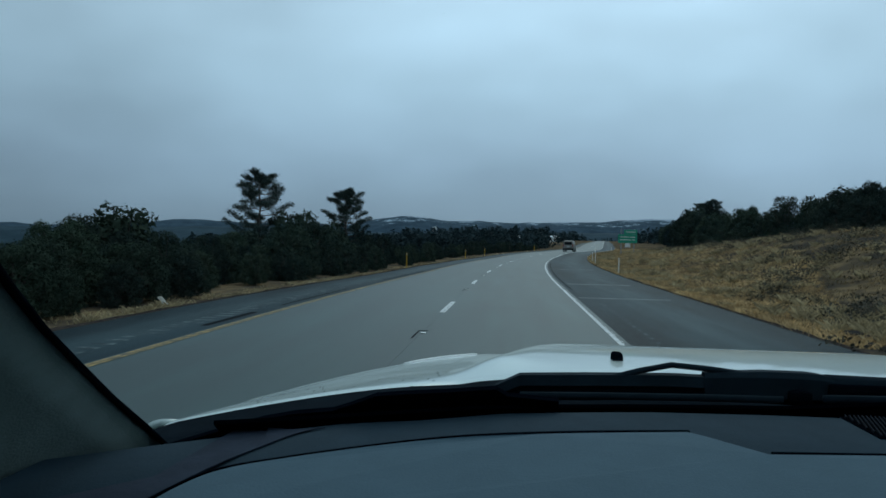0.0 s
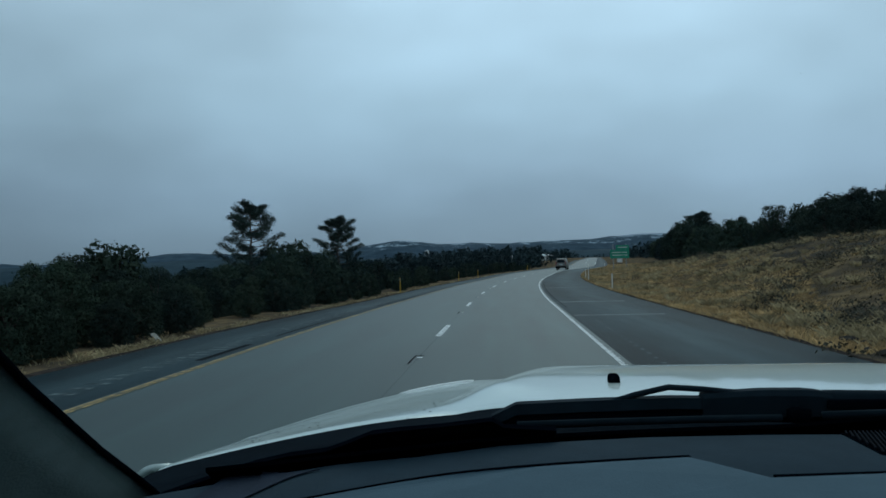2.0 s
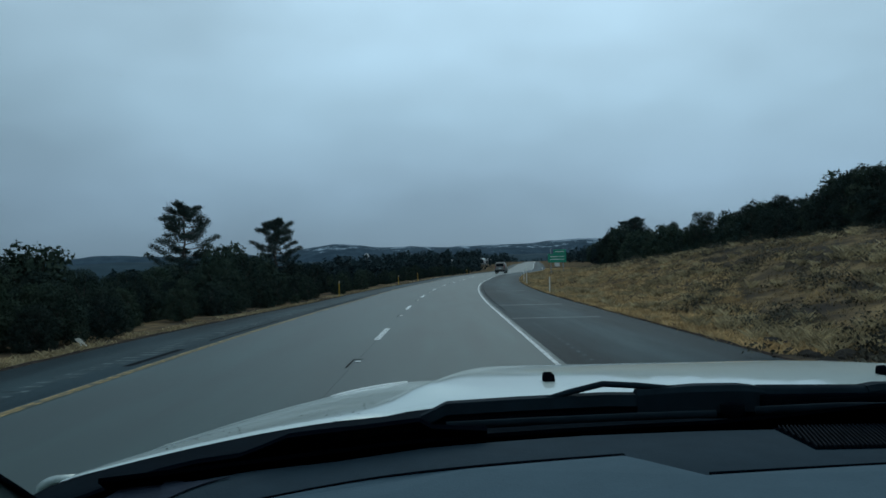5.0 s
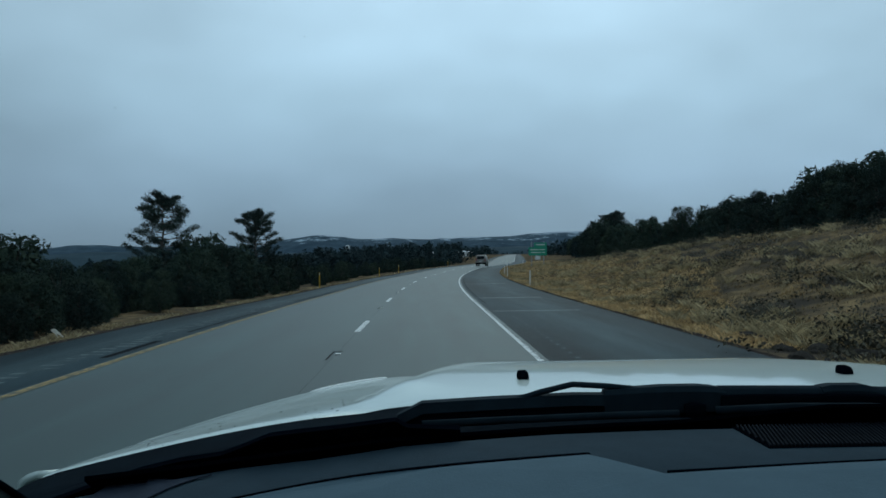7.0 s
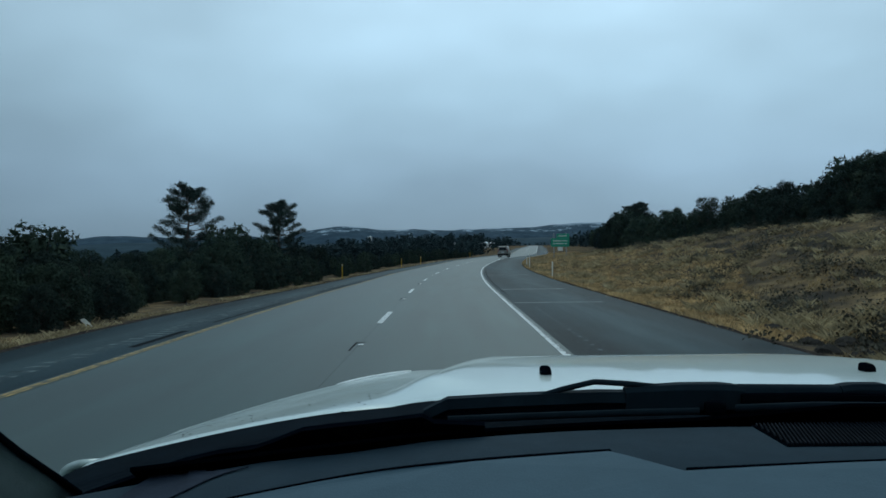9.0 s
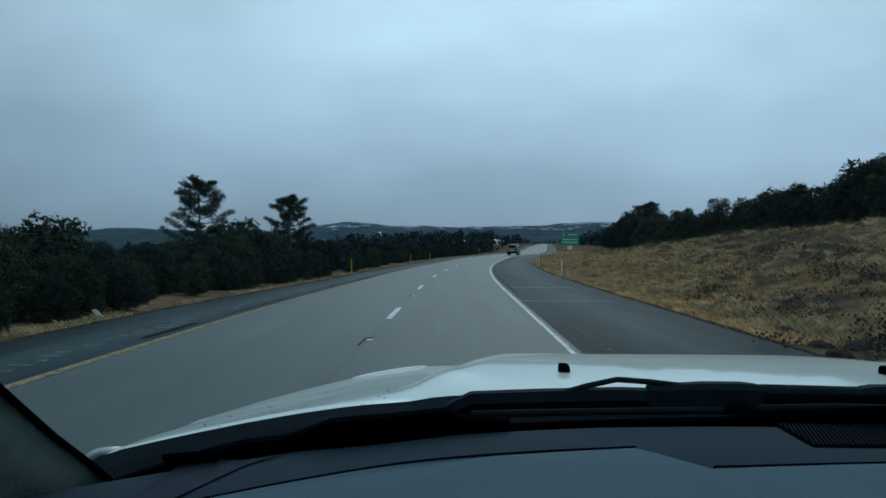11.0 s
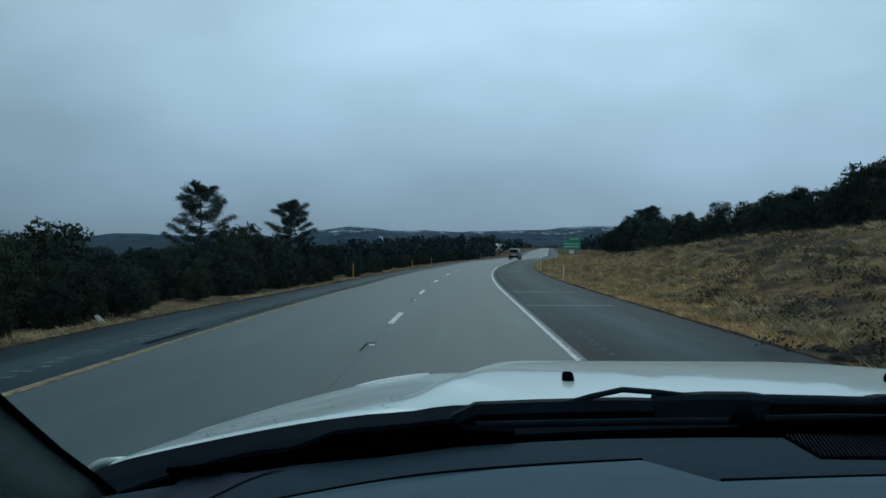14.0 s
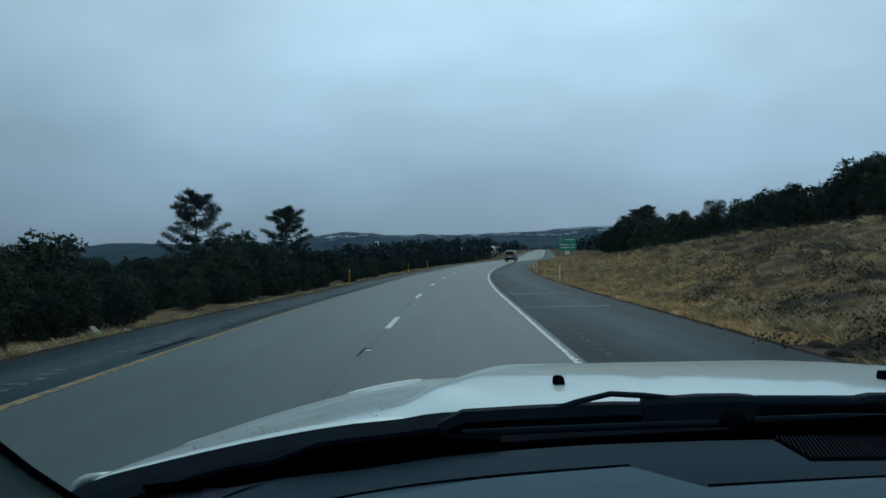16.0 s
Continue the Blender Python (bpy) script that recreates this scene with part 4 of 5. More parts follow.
def pine(seed, h, w, bare=0.3):
    """A ponderosa: straight tapered trunk, forked limbs that curve up, and flat pads of needle tufts on their outer halves, sky between."""
    rs = np.random.RandomState(seed)
    tv, tf, cs = [], [], []
    n = 8
    pts = [(rs.normal() * 0.05, rs.normal() * 0.05, -0.5 + (h + 0.3) * k / n) for k in range(n + 1)]
    for k in range(n):
        limb(tv, tf, pts[k], pts[k + 1], 0.03 + 0.15 * (1 - k / n), 0.03 + 0.15 * (1 - (k + 1) / n), 8)
    z, turn = h * bare, 0.0
    while z < h * 0.985:
        q = (z / h - bare) / (1 - bare)
        reach = w * 0.5 * math.sqrt(max(0.05, 1 - abs((q - 0.42) / (0.62 if q > 0.42 else 0.75)) ** 2.3))
        turn += 2.4 + rs.normal() * 0.4
        r = reach * rs.uniform(0.62, 1.12)
        ca, sa = math.cos(turn), math.sin(turn)
        rise = r * rs.uniform(0.05, 0.45)
        root, mid, tip = np.array((0, 0, z)), np.array((ca * r * 0.55, sa * r * 0.55, z + rise * 0.2)), np.array((ca * r, sa * r, z + rise))
        limb(tv, tf, tuple(root), tuple(mid), 0.050 * (1.1 - 0.6 * q), 0.03)
        limb(tv, tf, tuple(mid), tuple(tip), 0.03, 0.012)
        for t in np.arange(0.50, 1.03, 0.13):
            c = root + (mid - root) * t / 0.55 if t < 0.55 else mid + (tip - mid) * (t - 0.55) / 0.45
            for side in (-1, 1):
                o = rs.uniform(0.04, 0.34) * r * (1.2 - t * 0.75) * side
                e = c + np.array((-sa * o, ca * o, rs.uniform(0.0, 0.20)))
                limb(tv, tf, tuple(c), tuple(e), 0.012, 0.006, 3)
                cs.append(e)
        z += h * rs.uniform(0.014, 0.027) * (1.15 - 0.40 * q)
    for k in range(14):
        cs.append(np.array((rs.normal() * 0.14, rs.normal() * 0.14, h * rs.uniform(0.93, 1.01))))
    cs = np.array(cs)
    per = 78
    d = rs.normal(size=(len(cs) * per, 3))
    d /= np.linalg.norm(d, axis=1)[:, None]
    d[:, 2] = d[:, 2] * 0.6 + 0.25
    c = np.repeat(cs, per, axis=0) + rs.normal(size=d.shape) * np.array((0.115, 0.115, 0.085))
    b = np.cross(d, rs.normal(size=d.shape))
    b /= np.linalg.norm(b, axis=1)[:, None] + 1e-9
    length = rs.uniform(0.10, 0.25, (len(d), 1))
    wid = 0.020
    quad = np.stack((c + d * 0.02, c + d * length * 0.6 + b * wid, c + d * length, c + d * length * 0.6 - b * wid), axis=1).reshape(-1, 3)
    return tv, tf, quad.tolist(), [(4 * i, 4 * i + 1, 4 * i + 2, 4 * i + 3) for i in range(len(d))]


def tree(name, label, made, leaf, m, group):
    ob = empty(name, label, "tree", m, group)
    mesh_ob("trunk", made[0], made[1], M_BARK, ob)
    mesh_ob("crown", made[2], made[3], leaf, ob, "dark evergreen foliage")
    return ob


def stand(ob_list, x, y, s, turn, sink=0.15):
    """Place the first use of a tree, or a copy of it."""
    ob, used = ob_list
    m = Matrix.Translation((x, y, ground(x, y) - sink)) @ pose(0, 0, 0, 0, 0, turn)
    if not used:
        ob.matrix_basis = m @ Matrix.Scale(s, 4)
        ob_list[1] = True
        return ob
    keep = ob.scale.copy()
    ob.scale = (s, s, s)
    c = copy_thing(ob, m)
    ob.scale = keep
    return c


rng = random.Random(11)
JUNIPER = [[tree("juniper", "dense dark green juniper tree on dry ground", juniper(20 + k, h, w, 0.80), M_LEAF, pose(0, 0, 0), "junipers along the road"), False]
           for k, (h, w) in enumerate(((4.6, 4.4), (5.4, 4.2), (3.8, 4.6), (6.2, 4.4), (5.0, 5.2)))]
PINE = [[tree("pine_tree", "tall dark pine with open layered limbs", pine(60 + k, h, w), M_NEEDLE, pose(0, 0, 0), "pines along the road"), False]
        for k, (h, w) in enumerate(((8.0, 4.4), (7.2, 3.9), (9.6, 4.6)))]
FAR = [[tree("juniper", "dense dark green juniper tree on dry ground", juniper(40 + k, h, w, 0.25), M_LEAF, pose(0, 0, 0), "junipers along the road"), False]
       for k, (h, w) in enumerate(((4.8, 4.4), (5.6, 4.4), (4.2, 4.8)))]
HEIGHTS = (4.6, 5.4, 3.8, 6.2, 5.0), (4.8, 5.6, 4.2)
LEFT_TOPS = ((6, 18.6, 19.2, 19.8, 20.5, 21.1, 21.6, 22.2, 24.7, 27, 29.1, 34, 37.6, 39.4, 42, 48, 56.5, 64, 76, 92, 110, 170),
             (2.1, 2.3, 2.4, 2.2, 2.5, 2.7, 2.3, 1.9, 2.1, 2.1, 2.1, 2.6, 3.2, 3.4, 3.2, 2.7, 2.2, 2.0, 1.7, 1.8, 2.2, 2.6))
RIGHT_TOPS = ((14, 45, 47.7, 49.9, 51.5, 53.7, 55, 58, 61, 64.4, 69, 72.5, 75.4, 79.8, 83, 89.5, 99, 105, 130, 164, 187, 238, 330),
              (8.9, 8.7, 8.5, 7.8, 7.3, 6.4, 6.8, 7.0, 7.9, 7.4, 7.5, 6.2, 5.6, 7.9, 6.4, 6.1, 7.6, 6.6, 7.8, 11.2, 12.0, 12.2, 12.0))


def grown(tops, front, d, yy, k, pool):
    """How far tree k of a pool is scaled to reach the belt's height there; trees further back stand as much higher as they are further off."""
    ratio = abs(d) / front
    top = 1.7 + (float(np.interp(yy / ratio, *tops)) - 1.7) * ratio
    return max(0.25, (top - ground(lane(yy) + d, yy) + 0.15) / (HEIGHTS[pool][k] * 0.99))


# left of the road: a belt of junipers on the falling bank
y = 6.0
while y < 170:
    for row in range(3):
        d = -10.6 - 3.4 * row - rng.uniform(0, 1.5)
        yy = y + rng.uniform(-1.2, 1.2)
        pool = 0 if yy < 46 and row < 2 else 1
        k = rng.randrange(5 if pool == 0 else 3)
        if rng.random() < 0.10:
            continue
        stand((JUNIPER, FAR)[pool][k], lane(yy) + d, yy, grown(LEFT_TOPS, 12.5, d, yy, k, pool) * (rng.uniform(0.5, 1.0) if row else rng.uniform(0.45, 0.95)), rng.uniform(0, 360))
    for k in range(2 if y < 70 else 0):
        yy = y + rng.uniform(-1.5, 1.5)
        stand(rng.choice(JUNIPER if yy < 30 else FAR), lane(yy) - 9.2 - rng.uniform(0, 1.4), yy, rng.uniform(0.14, 0.36), rng.uniform(0, 360), 0.05)
    y += rng.uniform(2.0, 2.8) + y * 0.032
# low growth that closes the gaps beside the verge
for (k, x, yy, s) in ((1, -12.0, 26.6, 0.40), (0, -12.2, 28.4, 0.45), (4, -11.9, 30.4, 0.36), (2, -11.9, 18.0, 0.34), (0, -11.6, 16.4, 0.26), (3, -11.9, 33.0, 0.34)):
    stand(JUNIPER[k], x, yy, s, 60 * k + 25, 0.08)
stand(PINE[0], -17.29, 46, 0.93, 40)
stand(PINE[1], -17.07, 70, 1.14, 110)
stand(PINE[1], -20.5, 33.5, 0.60, 200)
stand(PINE[0], -19.2, 29.2, 0.46, 300)
# right of the road: a belt along the top of the bank
y = 14.0
while y < 300:
    for row in range(3 if y < 90 else 2):
        d = 25.5 + 4.5 * row + rng.uniform(0, 3.0)
        yy = y + rng.uniform(-1.5, 1.5)
        pool = 0 if yy < 62 and row < 2 else 1
        k = rng.randrange(5 if pool == 0 else 3)
        stand((JUNIPER, FAR)[pool][k], lane(yy) + d, yy, grown(RIGHT_TOPS, 27.0, d, yy, k, pool) * rng.uniform(0.56, 0.97), rng.uniform(0, 360))
    y += rng.uniform(2.6, 3.6) + y * 0.026
for (k, d, yy, top) in ((3, 27.5, 47.7, 7.9), (1, 28, 61, 7.5), (3, 27, 79.8, 7.7), (1, 27, 99, 7.5), (3, 31, 52, 7.6), (1, 30, 69, 7.6)):
    stand(JUNIPER[k], lane(yy) + d, yy, (top - ground(lane(yy) + d, yy)) / HEIGHTS[0][k], rng.uniform(0, 360))
for (k, d, yy, top) in ((1, 28, 164, 12.1), (2, 28, 187, 13.0)):
    stand(PINE[k], lane(yy) + d, yy, (top - ground(lane(yy) + d, yy)) / (8.0, 7.2, 9.6)[k], rng.uniform(0, 360))

# ---- far woods in the valley: too many to count ----
rs = np.random.RandomState(3)
fv, ff = [], []
count = 0
while count < 5200:
    yy = 150 * math.exp(rs.uniform(0, 2.9))
    d = rs.uniform(-0.95, 0.75) * yy
    if -16 < d < 14 + 8 * (yy < 330) or (d > 0 and yy < 200):
        continue
    x = lane(min(yy, 900)) + d
    z = ground(x, yy)
    h = rs.uniform(4, 7.5)
    w = h * rs.uniform(0.26, 0.42)
    n = 150 if yy < 260 else 80 if yy < 500 else 36
    q = rs.uniform(0, 1, n) ** 1.25
    a = rs.uniform(0, 6.283, n)
    reach = w * np.sqrt(np.clip(1.02 - q ** 1.6, 0.01, 1)) * (0.8 + 0.3 * np.sin(a * 3 + q * 9 + count)) * rs.uniform(0.55, 1.0, n)
    at = np.stack((x + np.cos(a) * reach, yy + np.sin(a) * reach, z + h * (0.03 + 0.97 * q)), axis=1)
    corner = rs.normal(size=(n, 3, 3)) * w * (0.17 if n == 150 else 0.22 if n == 80 else 0.30)
    i = len(fv)
    fv += (at[:, None, :] + corner).reshape(-1, 3).tolist()
    ff += [(i + 3 * k, i + 3 * k + 1, i + 3 * k + 2) for k in range(n)]
    count += 1
woods = mesh_ob("far_woods", fv, ff, M_HAZED_FOREST)
tagged(woods, "dark evergreen woods covering the valley beyond the road, haze in their colour", "woods", kind="stuff")


# ---- mountains ----
def ridge(name, dist, az0, az1, height, depth, label, mat, seed):
    n, k = 150, 10
    v, f = [], []
    for j in range(k):
        t = j / (k - 1)
        r = dist + depth * t
        for i in range(n):
            az = radians(az0 + (az1 - az0) * i / (n - 1))
            x, yv = math.sin(az) * r, math.cos(az) * r
            h = height(math.degrees(az)) * dist
            rough = noise.fractal((x * 0.004, yv * 0.004, seed), 1.0, 2.0, 5) * 0.0034 * dist
            v.append((x, yv, -60 + (h + 62) * math.sin(t * math.pi / 2) ** 0.9 + rough * (0.3 + t)))
    for j in range(k - 1):
        for i in range(n - 1):
            f.append((j * n + i, j * n + i + 1, (j + 1) * n + i + 1, (j + 1) * n + i))
    ob = mesh_ob(name, v, f, mat, smooth=True)
    return tagged(ob, label, "mountain", kind="structure")


def mountain_mat(name, forest, forest2, snow_amount):
    m = material(name, forest, 0.95, col2=forest2, scale=0.012, spec=0.05, detail=10)
    n, l = m.node_tree.nodes, m.node_tree.links
    p = n["Principled BSDF"]
    geo, sp, nz = n.new("ShaderNodeNewGeometry"), n.new("ShaderNodeSeparateXYZ"), n.new("ShaderNodeTexNoise")
    nz.inputs["Scale"].default_value, nz.inputs["Detail"].default_value, nz.inputs["Roughness"].default_value = 0.011, 9, 0.7
    ad = n.new("ShaderNodeMath")
    ad.operation = "MULTIPLY_ADD"
    ad.inputs[1].default_value, ad.inputs[2].default_value = 0.0022, snow_amount
    rp = n.new("ShaderNodeValToRGB")
    rp.color_ramp.elements[0].position, rp.color_ramp.elements[1].position = 0.62, 0.72
    sm = n.new("ShaderNodeMath")
    mx = n.new("ShaderNodeMix")
    mx.data_type = "RGBA"
    src = p.inputs["Base Color"].links[0].from_socket
    l.new(geo.outputs["Position"], sp.inputs[0])
    l.new(geo.outputs["Position"], nz.inputs["Vector"])
    l.new(sp.outputs["Z"], ad.inputs[0])
    l.new(ad.outputs[0], sm.inputs[0])
    l.new(nz.outputs["Fac"], sm.inputs[1])
    l.new(sm.outputs[0], rp.inputs["Fac"])
    l.new(rp.outputs["Color"], mx.inputs[0])
    l.new(src, mx.inputs[6])
    # snow dulled to blue-grey, with the haze of distance in its colour
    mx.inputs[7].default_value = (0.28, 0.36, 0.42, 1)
    l.new(mx.outputs[2], p.inputs["Base Color"])
    return m


# The blue of distance haze is mixed into both forest colours.
M_HAZED_MOUNT = mountain_mat("hazed mountain", (0.033, 0.063, 0.088), (0.018, 0.040, 0.060), -0.19)
M_HAZED_HILL = mountain_mat("hazed hill", (0.024, 0.049, 0.064), (0.014, 0.033, 0.045), -0.60)
bumps = lambda az, c, w, h: h * math.exp(-((az - c) / w) ** 2)
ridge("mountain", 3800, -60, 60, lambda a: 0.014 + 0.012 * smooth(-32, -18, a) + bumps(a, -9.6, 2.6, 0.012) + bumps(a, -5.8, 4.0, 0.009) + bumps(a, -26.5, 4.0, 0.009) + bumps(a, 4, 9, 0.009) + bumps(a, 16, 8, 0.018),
      900, "long forested mountain tinted blue for haze, with patches of snow under cloud", M_HAZED_MOUNT, 3.0)
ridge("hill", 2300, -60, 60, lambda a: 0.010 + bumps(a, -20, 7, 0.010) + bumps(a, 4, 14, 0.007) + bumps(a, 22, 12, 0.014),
      600, "low dark wooded ridge in the distance, haze in its colour", M_HAZED_HILL, 9.0)


# ---- posts, sign, vehicle ahead, houses ----
def marker_post(x, y, mat, label, group, h=1.25):
    p = empty("marker_post", label, "road post", Matrix.Translation((x, y, ground(x, y))), group)
    part("post", box(-0.036, 0.036, -0.012, 0.012, -0.2, h, 0.010), mat, p)
    part("reflector", box(-0.027, 0.027, -0.018, -0.0125, h - 0.17, h - 0.05, 0.004), M_REFLECT, p, "pale reflector plate")
    return p


for yy in (50, 80, 94, 140):
    marker_post(lane(yy) - 8.15, yy, M_YELLOW, "slim yellow plastic marker post beside the shoulder", "yellow marker posts", 1.1)
for yy in (41.5, 61, 67, 110, 160):
    marker_post(lane(yy) + 6.0, yy, M_POSTWHITE, "slim white plastic marker post beside the shoulder", "white marker posts", 0.95)

sx, sy = lane(107) + 10.9, 107
sz = ground(sx, sy)
sign = empty("road_sign", "green highway sign with white bars on two steel posts in grass", "road sign", Matrix.Translation((sx, sy, sz)))
for dx_ in (-0.95, 0.95):
    part("sign_post", box(dx_ - 0.06, dx_ + 0.06, 0.0, 0.12, -0.4, 3.2 - sz + 0.9, 0.01), M_STEEL, sign)
z0 = 2.00 - sz
panel = part("sign_panel", box(-1.4, 1.4, -0.04, 0.0, z0, z0 + 1.3, 0.008), M_SIGN, sign, "green reflective panel")
tab = part("exit_tab", box(-0.55, 1.4, -0.04, 0.0, z0 + 1.32, z0 + 1.98, 0.008), M_SIGN, sign, "green exit tab")
for (a, b, c, d2) in ((-1.10, 0.20, z0 + 0.84, z0 + 0.95), (0.34, 1.10, z0 + 0.84, z0 + 0.95), (-1.10, 0.55, z0 + 0.42, z0 + 0.53), (0.70, 1.10, z0 + 0.42, z0 + 0.53)):
    part("text_bar", box(a, b, -0.050, -0.041, c, d2), M_SIGNWHITE, panel)
part("text_bar", box(-0.25, 1.1, -0.050, -0.041, z0 + 1.60, z0 + 1.71), M_SIGNWHITE, tab)
part("small_plate", box(-0.38, 0.38, -0.03, 0.0, z0 - 0.62, z0 - 0.04, 0.005), M_SIGNWHITE, sign, "small white plate below the panel")

vx, vy = lane(125) + 0.3, 125
van = empty("van", "beige van with a dark rear window standing on the lane ahead", "van", pose(vx, vy, grade(125), 0, 0, -11))
b = loft([[(sx_ * w, yv, zv) for sx_, w, zv in ((-1, 0.90, 0.34), (-1, 0.95, 0.75), (-1, 0.93, 1.15), (-1, wt, zt - 0.12), (-1, wt - 0.14, zt), (1, wt - 0.14, zt), (1, wt, zt - 0.12), (1, 0.93, 1.15), (1, 0.95, 0.75), (1, 0.90, 0.34))]
          for yv, wt, zt in ((0.0, 0.78, 1.96), (0.35, 0.80, 2.05), (2.6, 0.80, 2.08), (3.5, 0.78, 1.95), (4.1, 0.84, 1.22), (4.9, 0.82, 1.02))])
part("body", b, M_VAN, van, "beige painted body", True)
part("rear_window", box(-0.66, 0.66, -0.03, 0.06, 1.28, 1.80, 0.03), M_GLASSDARK, van, "dark rear window")
part("bumper", box(-0.93, 0.93, -0.14, 0.06, 0.36, 0.64, 0.05), M_BLACK, van, "black rear bumper")
part("number_plate", box(-0.26, 0.26, -0.03, 0.02, 0.86, 1.00, 0.01), M_SIGNWHITE, van, "pale plate")
part("roof_rail", box(-0.70, 0.70, 0.5, 2.4, 2.07, 2.13, 0.02), M_BLACK, van)
for s in (-1, 1):
    part("tail_lamp", box(s * 0.82 - 0.07, s * 0.82 + 0.07, -0.03, 0.03, 0.95, 1.45, 0.02), M_RED, van, "red tail lamp")
    for yw in (0.95, 3.9):
        part("wheel", cyl(0.34, 0.34, 0.22, 24, m=pose(s * 0.80 - 0.11, yw, 0.34, 0, 90, 0)), M_TYRE, van, "black tyre")

# a bent white scrap on the verge
gx, gyy = -8.45, 16.1
b = loft([[(gx + x, gyy + o + 0.01 * x, ground(gx, gyy) + z) for o in (0, 0.006)] + [(gx + x + w, gyy + o, ground(gx, gyy) + z + 0.02) for o in (0.006, 0)]
          for x, w, z in ((0.04, 0.15, 0.0), (0.02, 0.14, 0.07), (-0.01, 0.10, 0.15), (-0.09, 0.13, 0.20), (-0.12, 0.10, 0.25))])
scrap = part("litter", b, M_POSTWHITE, None)
tagged(scrap, "bent white scrap of litter standing in the verge", "litter")


def house(x, y, w, d, h, turn):
    z = ground(x, y)
    ob = empty("house", "small white house with a pale metal roof far off", "house", pose(x, y, z, 0, 0, turn), "far houses")
    part("wall", box(-w / 2, w / 2, -d / 2, d / 2, -6, h, 0.02), M_WALL, ob)
    b = bmesh.new()
    vv = [b.verts.new(p) for p in ((-w / 2 - .4, -d / 2 - .4, h), (w / 2 + .4, -d / 2 - .4, h), (w / 2 + .4, d / 2 + .4, h), (-w / 2 - .4, d / 2 + .4, h),
                                   (-w / 2 - .4, 0, h + d * 0.28), (w / 2 + .4, 0, h + d * 0.28))]
    for q in ((0, 1, 5, 4), (3, 4, 5, 2), (0, 4, 3), (1, 2, 5), (0, 3, 2, 1)):
        b.faces.new([vv[k] for k in q])
    part("roof", b, M_ROOF, ob, "pale metal roof")
    for k in (-0.28, 0.22):
        part("window", box(w * k - 0.6, w * k + 0.6, -d / 2 - 0.06, -d / 2 - 0.002, h * 0.35, h * 0.75), M_GLASSDARK, ob, "dark window")
    return ob


for (x, yy, w, d, h, t) in ((16.5, 400, 5, 4, 2.4, 10), (21, 410, 4.5, 4, 2.6, -12), (24.5, 415, 4, 4, 2.6, 25), (1.5, 420, 4, 4, 2.6, 5), (4.5, 430, 4, 4, 2.2, -20)):
    house(x, yy, w, d, h, t)

tz = ground(-68, 600)
tank = empty("water_tank", "small white tank on legs above distant woods", "water tank", pose(-68, 600, tz))
top = 14.0 - tz
part("tank", cyl(1.7, 1.7, 2.8, 20, m=pose(0, 0, top - 2.8)), M_WALL, tank)
part("roof", cyl(1.8, 0.2, 0.7, 20, m=pose(0, 0, top)), M_ROOF, tank, "pale conical roof")
for a in (45, 135, 225, 315):
    part("leg", cyl(0.12, 0.12, top - 2.7, 8, m=pose(1.3 * math.cos(radians(a)), 1.3 * math.sin(radians(a)), 0)), M_STEEL, tank)

# ---- grass, shrubs and rocks ----
rs = np.random.RandomState(8)


def tufts(n, pick, blades, h0, h1, spread, thin=1.0):
    v, f = [], []
    for k in range(n):
        x, yy = pick()
        z = ground(x, yy) - 0.03
        h_ = rs.uniform(h0, h1)
        for b in range(blades):
            h = h_ * rs.uniform(0.45, 1.1)
            a = rs.uniform(0, 6.283)
            lean = rs.uniform(0.1, spread) * h
            bx, by = x + rs.normal() * 0.07, yy + rs.normal() * 0.07
            w = rs.uniform(0.005, 0.011) * (1 + yy * 0.022) * thin
            ca, sa = math.cos(a), math.sin(a)
            i = len(v)
            v += [(bx - sa * w, by + ca * w, z), (bx + sa * w, by - ca * w, z), (bx + ca * lean * 0.4 + sa * w * 0.6, by + sa * lean * 0.4 - ca * w * 0.6, z + h * 0.65), (bx + ca * lean, by + sa * lean, z + h)]
            f += [(i, i + 1, i + 2), (i, i + 2, i + 3)]
    return v, f


def right_bank(clump=-9.0):
    """A spot on the bank; clump gathers the spots into patches."""
    for k in range(60):
        yy = 4 * math.exp(rs.uniform(0, 3.6))
        d = 5.90 + 15.8 * rs.uniform(0, 1) ** 1.15
        if noise.noise((d * 0.45, yy * 0.30, 7.0)) + rs.uniform(-0.25, 0.25) > clump:
            break
    return lane(yy) + d, yy


def left_bank():
    for k in range(30):
        yy = 5 * math.exp(rs.uniform(0, 3.3))
        d = 8.05 + 1.0 * rs.uniform(0, 1) ** 1.6
        if noise.noise((d * 0.8, yy * 0.45, 2.0)) + rs.uniform(-0.3, 0.3) > -0.05:
            break
    return lane(yy) - d, yy


def edge_right():
    yy = 12.5 * math.exp(2.8 * rs.uniform(0, 1) ** 0.8)
    return lane(yy) + 5.85 + (2.2 + 6.5 * smooth(14, 40, yy)) * rs.uniform(0, 1) ** 1.5, yy


g1 = mesh_ob("bank_grass", *tufts(17000, lambda: right_bank(-0.5), 10, 0.05, 0.17, 1.1, 0.75), M_GRASS)
tagged(g1, "short dry tawny grass covering the roadside bank", "grass", kind="stuff")
g4 = mesh_ob("bank_tussocks", *tufts(1500, lambda: right_bank(0.08), 60, 0.10, 0.36, 1.4, 0.24), M_PALE)
tagged(g4, "pale dry grass tussocks standing on the bank", "grass", kind="stuff")
g2 = mesh_ob("verge_grass", *tufts(1100, left_bank, 12, 0.03, 0.18, 1.3, 0.55), M_PALE)
tagged(g2, "pale dry grass tufts along the road verge", "grass", kind="stuff")
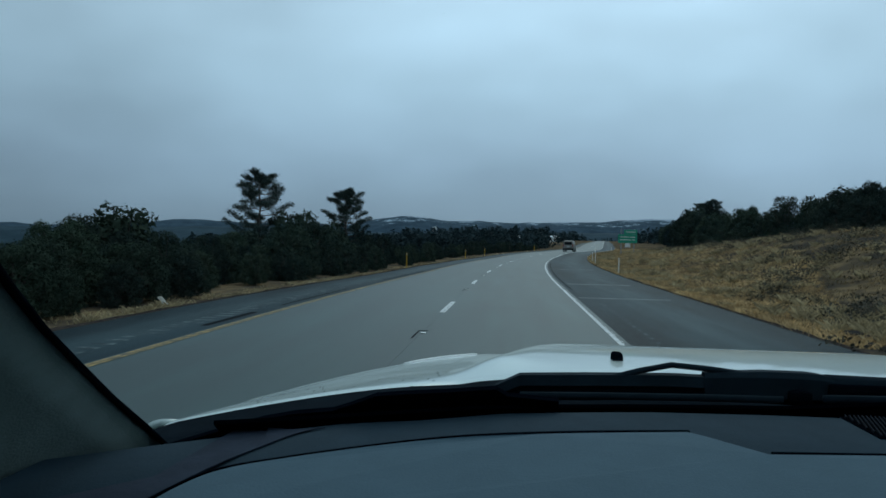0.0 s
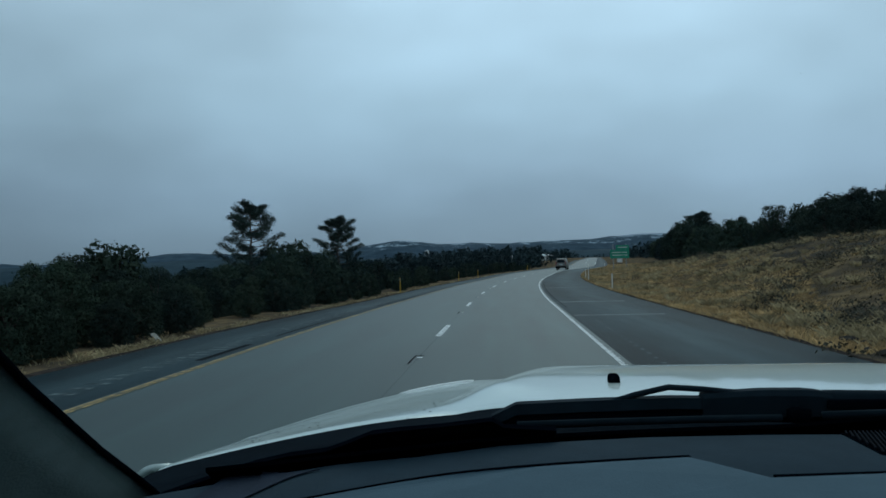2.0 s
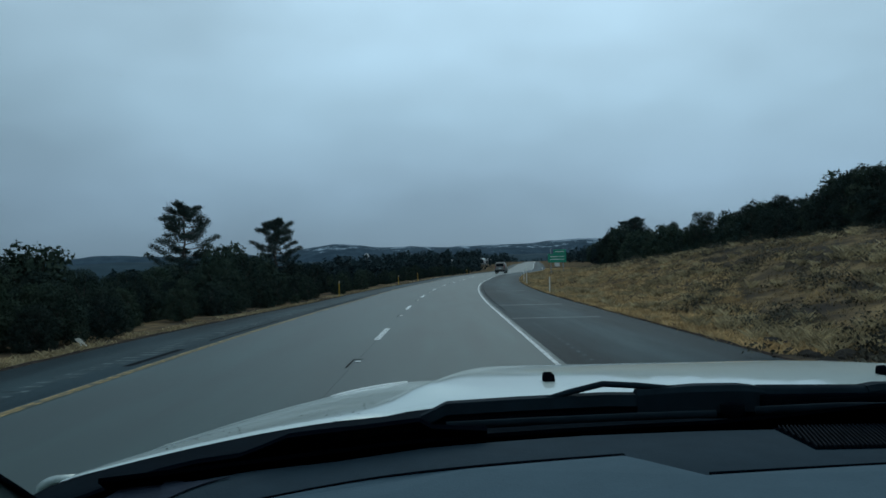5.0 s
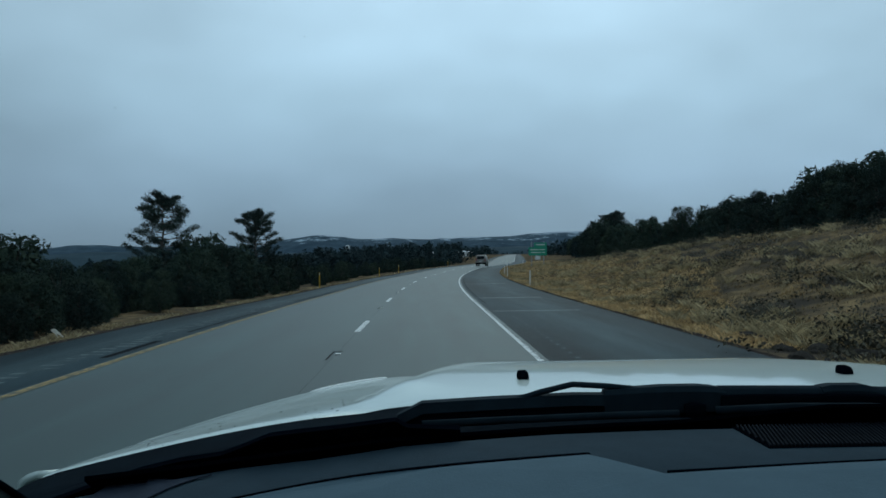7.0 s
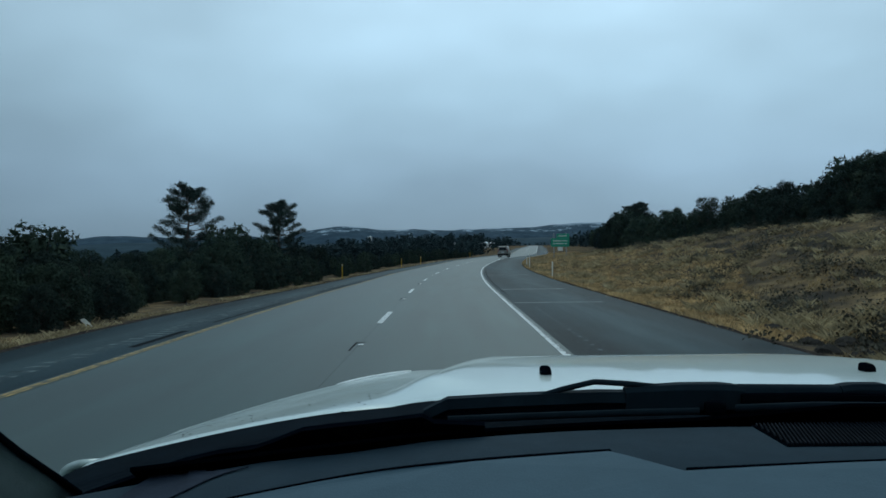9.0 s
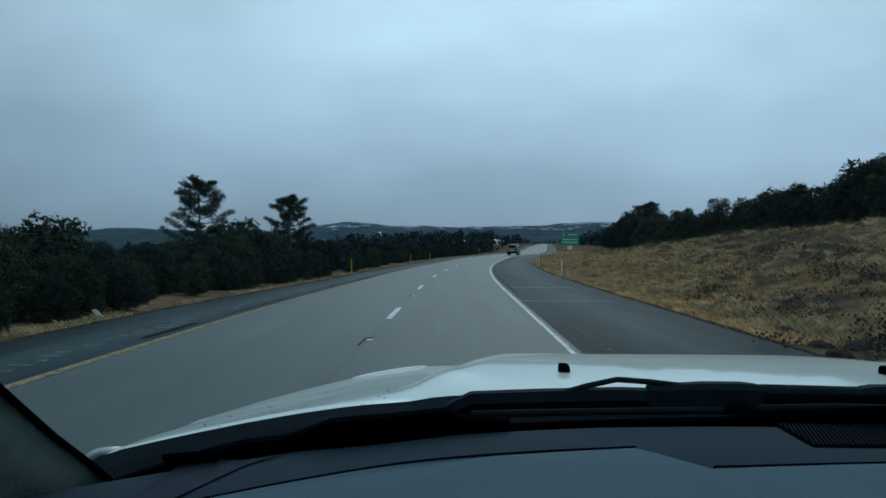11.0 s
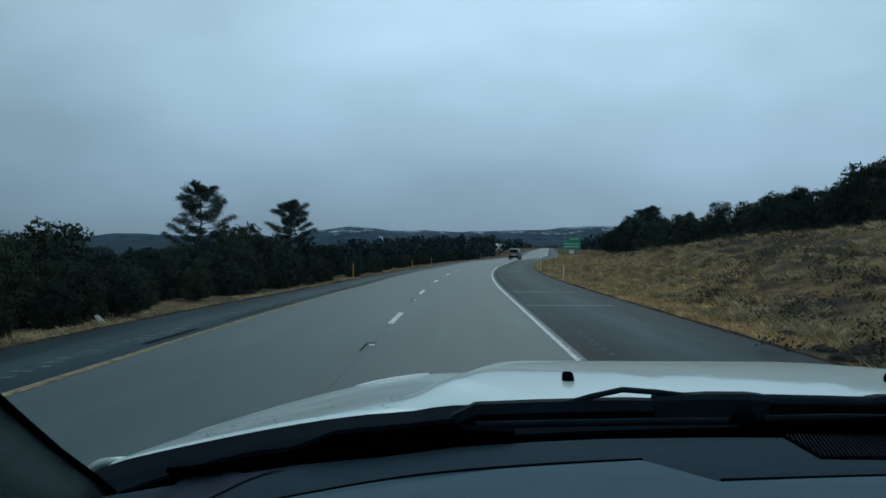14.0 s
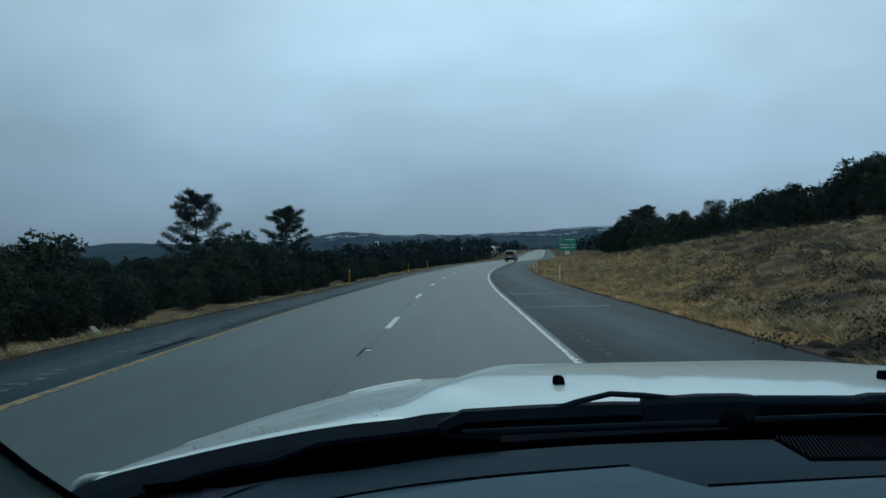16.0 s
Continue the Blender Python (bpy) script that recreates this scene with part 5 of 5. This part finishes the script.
M_VERGE = material("straw verge grass", (0.74, 0.510, 0.250), 0.9, col2=(0.36, 0.240, 0.120), scale=0.5, vary=-0.3, spec=0.1)
g3 = mesh_ob("edge_grass", *tufts(16000, edge_right, 9, 0.06, 0.19, 1.0, 0.75), M_VERGE)
tagged(g3, "short dry grass along the shoulder's edge", "grass", kind="stuff")
# dark brush in larger clumps higher up the bank
M_BRUSH = material("dark brush", (0.100, 0.090, 0.066), 0.95, col2=(0.036, 0.034, 0.027), scale=1.2, vary=-0.4, spec=0.02)
bv, bf = [], []
for k in range(330):
    x, yy = right_bank(0.06)
    if k < 14:
        yy = rs.uniform(10.0, 13.6)
        x = lane(yy) + rs.uniform(6.7, 8.8)
    d = x - lane(yy)
    if k >= 14 and d < 7.6 + 6.5 * smooth(18, 46, yy):
        continue
    for j in range(3):
        r = rs.uniform(0.22, 0.52)
        px, py = x + rs.normal() * 0.45, yy + rs.normal() * 0.8
        c, q = cloud(rs, [(px, py, ground(px, py) + r * 0.15)], [r], 120, 0.042)
        bf += [tuple(i + len(bv) for i in t) for t in q]
        bv += c
brush = mesh_ob("bank_brush", bv, bf, M_BRUSH)
tagged(brush, "dark grey-brown brush in clumps on the dry bank", "brush", kind="stuff")
sv, sf = [], []
for k in range(620):
    x, yy = right_bank(0.02)
    if x - lane(yy) < 6.9 + 6.0 * smooth(16, 44, yy) + 1.5 * noise.noise((yy * 0.2, 3, 1)):
        continue
    r = rs.uniform(0.16, 0.34) if k % 2 else rs.uniform(0.34, 0.72)
    c, q = cloud(rs, [(x, yy, ground(x, yy) + r * 0.22)], [r], 190, 0.028)
    o = len(sv)
    sv += c
    sf += [tuple(i + o for i in t) for t in q]
shrubs = mesh_ob("bank_shrubs", sv, sf, M_SHRUB)
tagged(shrubs, "low grey-green sage shrubs scattered over the bank", "shrubs", kind="stuff")


def rock_mesh(seed):
    b = bmesh.new()
    bmesh.ops.create_icosphere(b, subdivisions=2, radius=1.0)
    for v in b.verts:
        k = 1 + 0.35 * noise.noise(v.co * 1.3 + Vector((seed, 0, 0)))
        v.co = Vector((v.co.x * k, v.co.y * k * 0.8, v.co.z * k * 0.5))
    me = bpy.data.meshes.new("rock")
    b.to_mesh(me)
    b.free()
    me.materials.append(M_ROCK)
    return me


ROCKS = [rock_mesh(k * 7.3) for k in range(4)]
for k in range(34):
    yy = rs.uniform(9.0, 14.5)
    x = lane(yy) + rs.uniform(6.0, 8.6)
    o = new("rock", ROCKS[k % 4])
    s = rs.uniform(0.10, 0.24)
    o.matrix_basis = Matrix.Translation((x, yy, ground(x, yy) + s * 0.15)) @ pose(0, 0, 0, 0, 0, rs.uniform(0, 360)) @ Matrix.Scale(s, 4)
    tagged(o, "dark rough rock half sunk in the grassy bank", "rock", "rocks on the bank")
for k in range(130):
    x, yy = right_bank()
    if k % 2:
        x = lane(yy) + 6.1 + rs.uniform(0.1, 1.3)
    if yy > 45:
        continue
    o = new("rock", ROCKS[k % 4])
    s = rs.uniform(0.05, 0.17) * (1.9 if yy < 17 and k % 3 == 0 else 1.0)
    o.matrix_basis = Matrix.Translation((x, yy, ground(x, yy) + s * 0.1)) @ pose(0, 0, 0, 0, 0, rs.uniform(0, 360)) @ Matrix.Scale(s, 4)
    tagged(o, "dark rough rock half sunk in the grassy bank", "rock", "rocks on the bank")
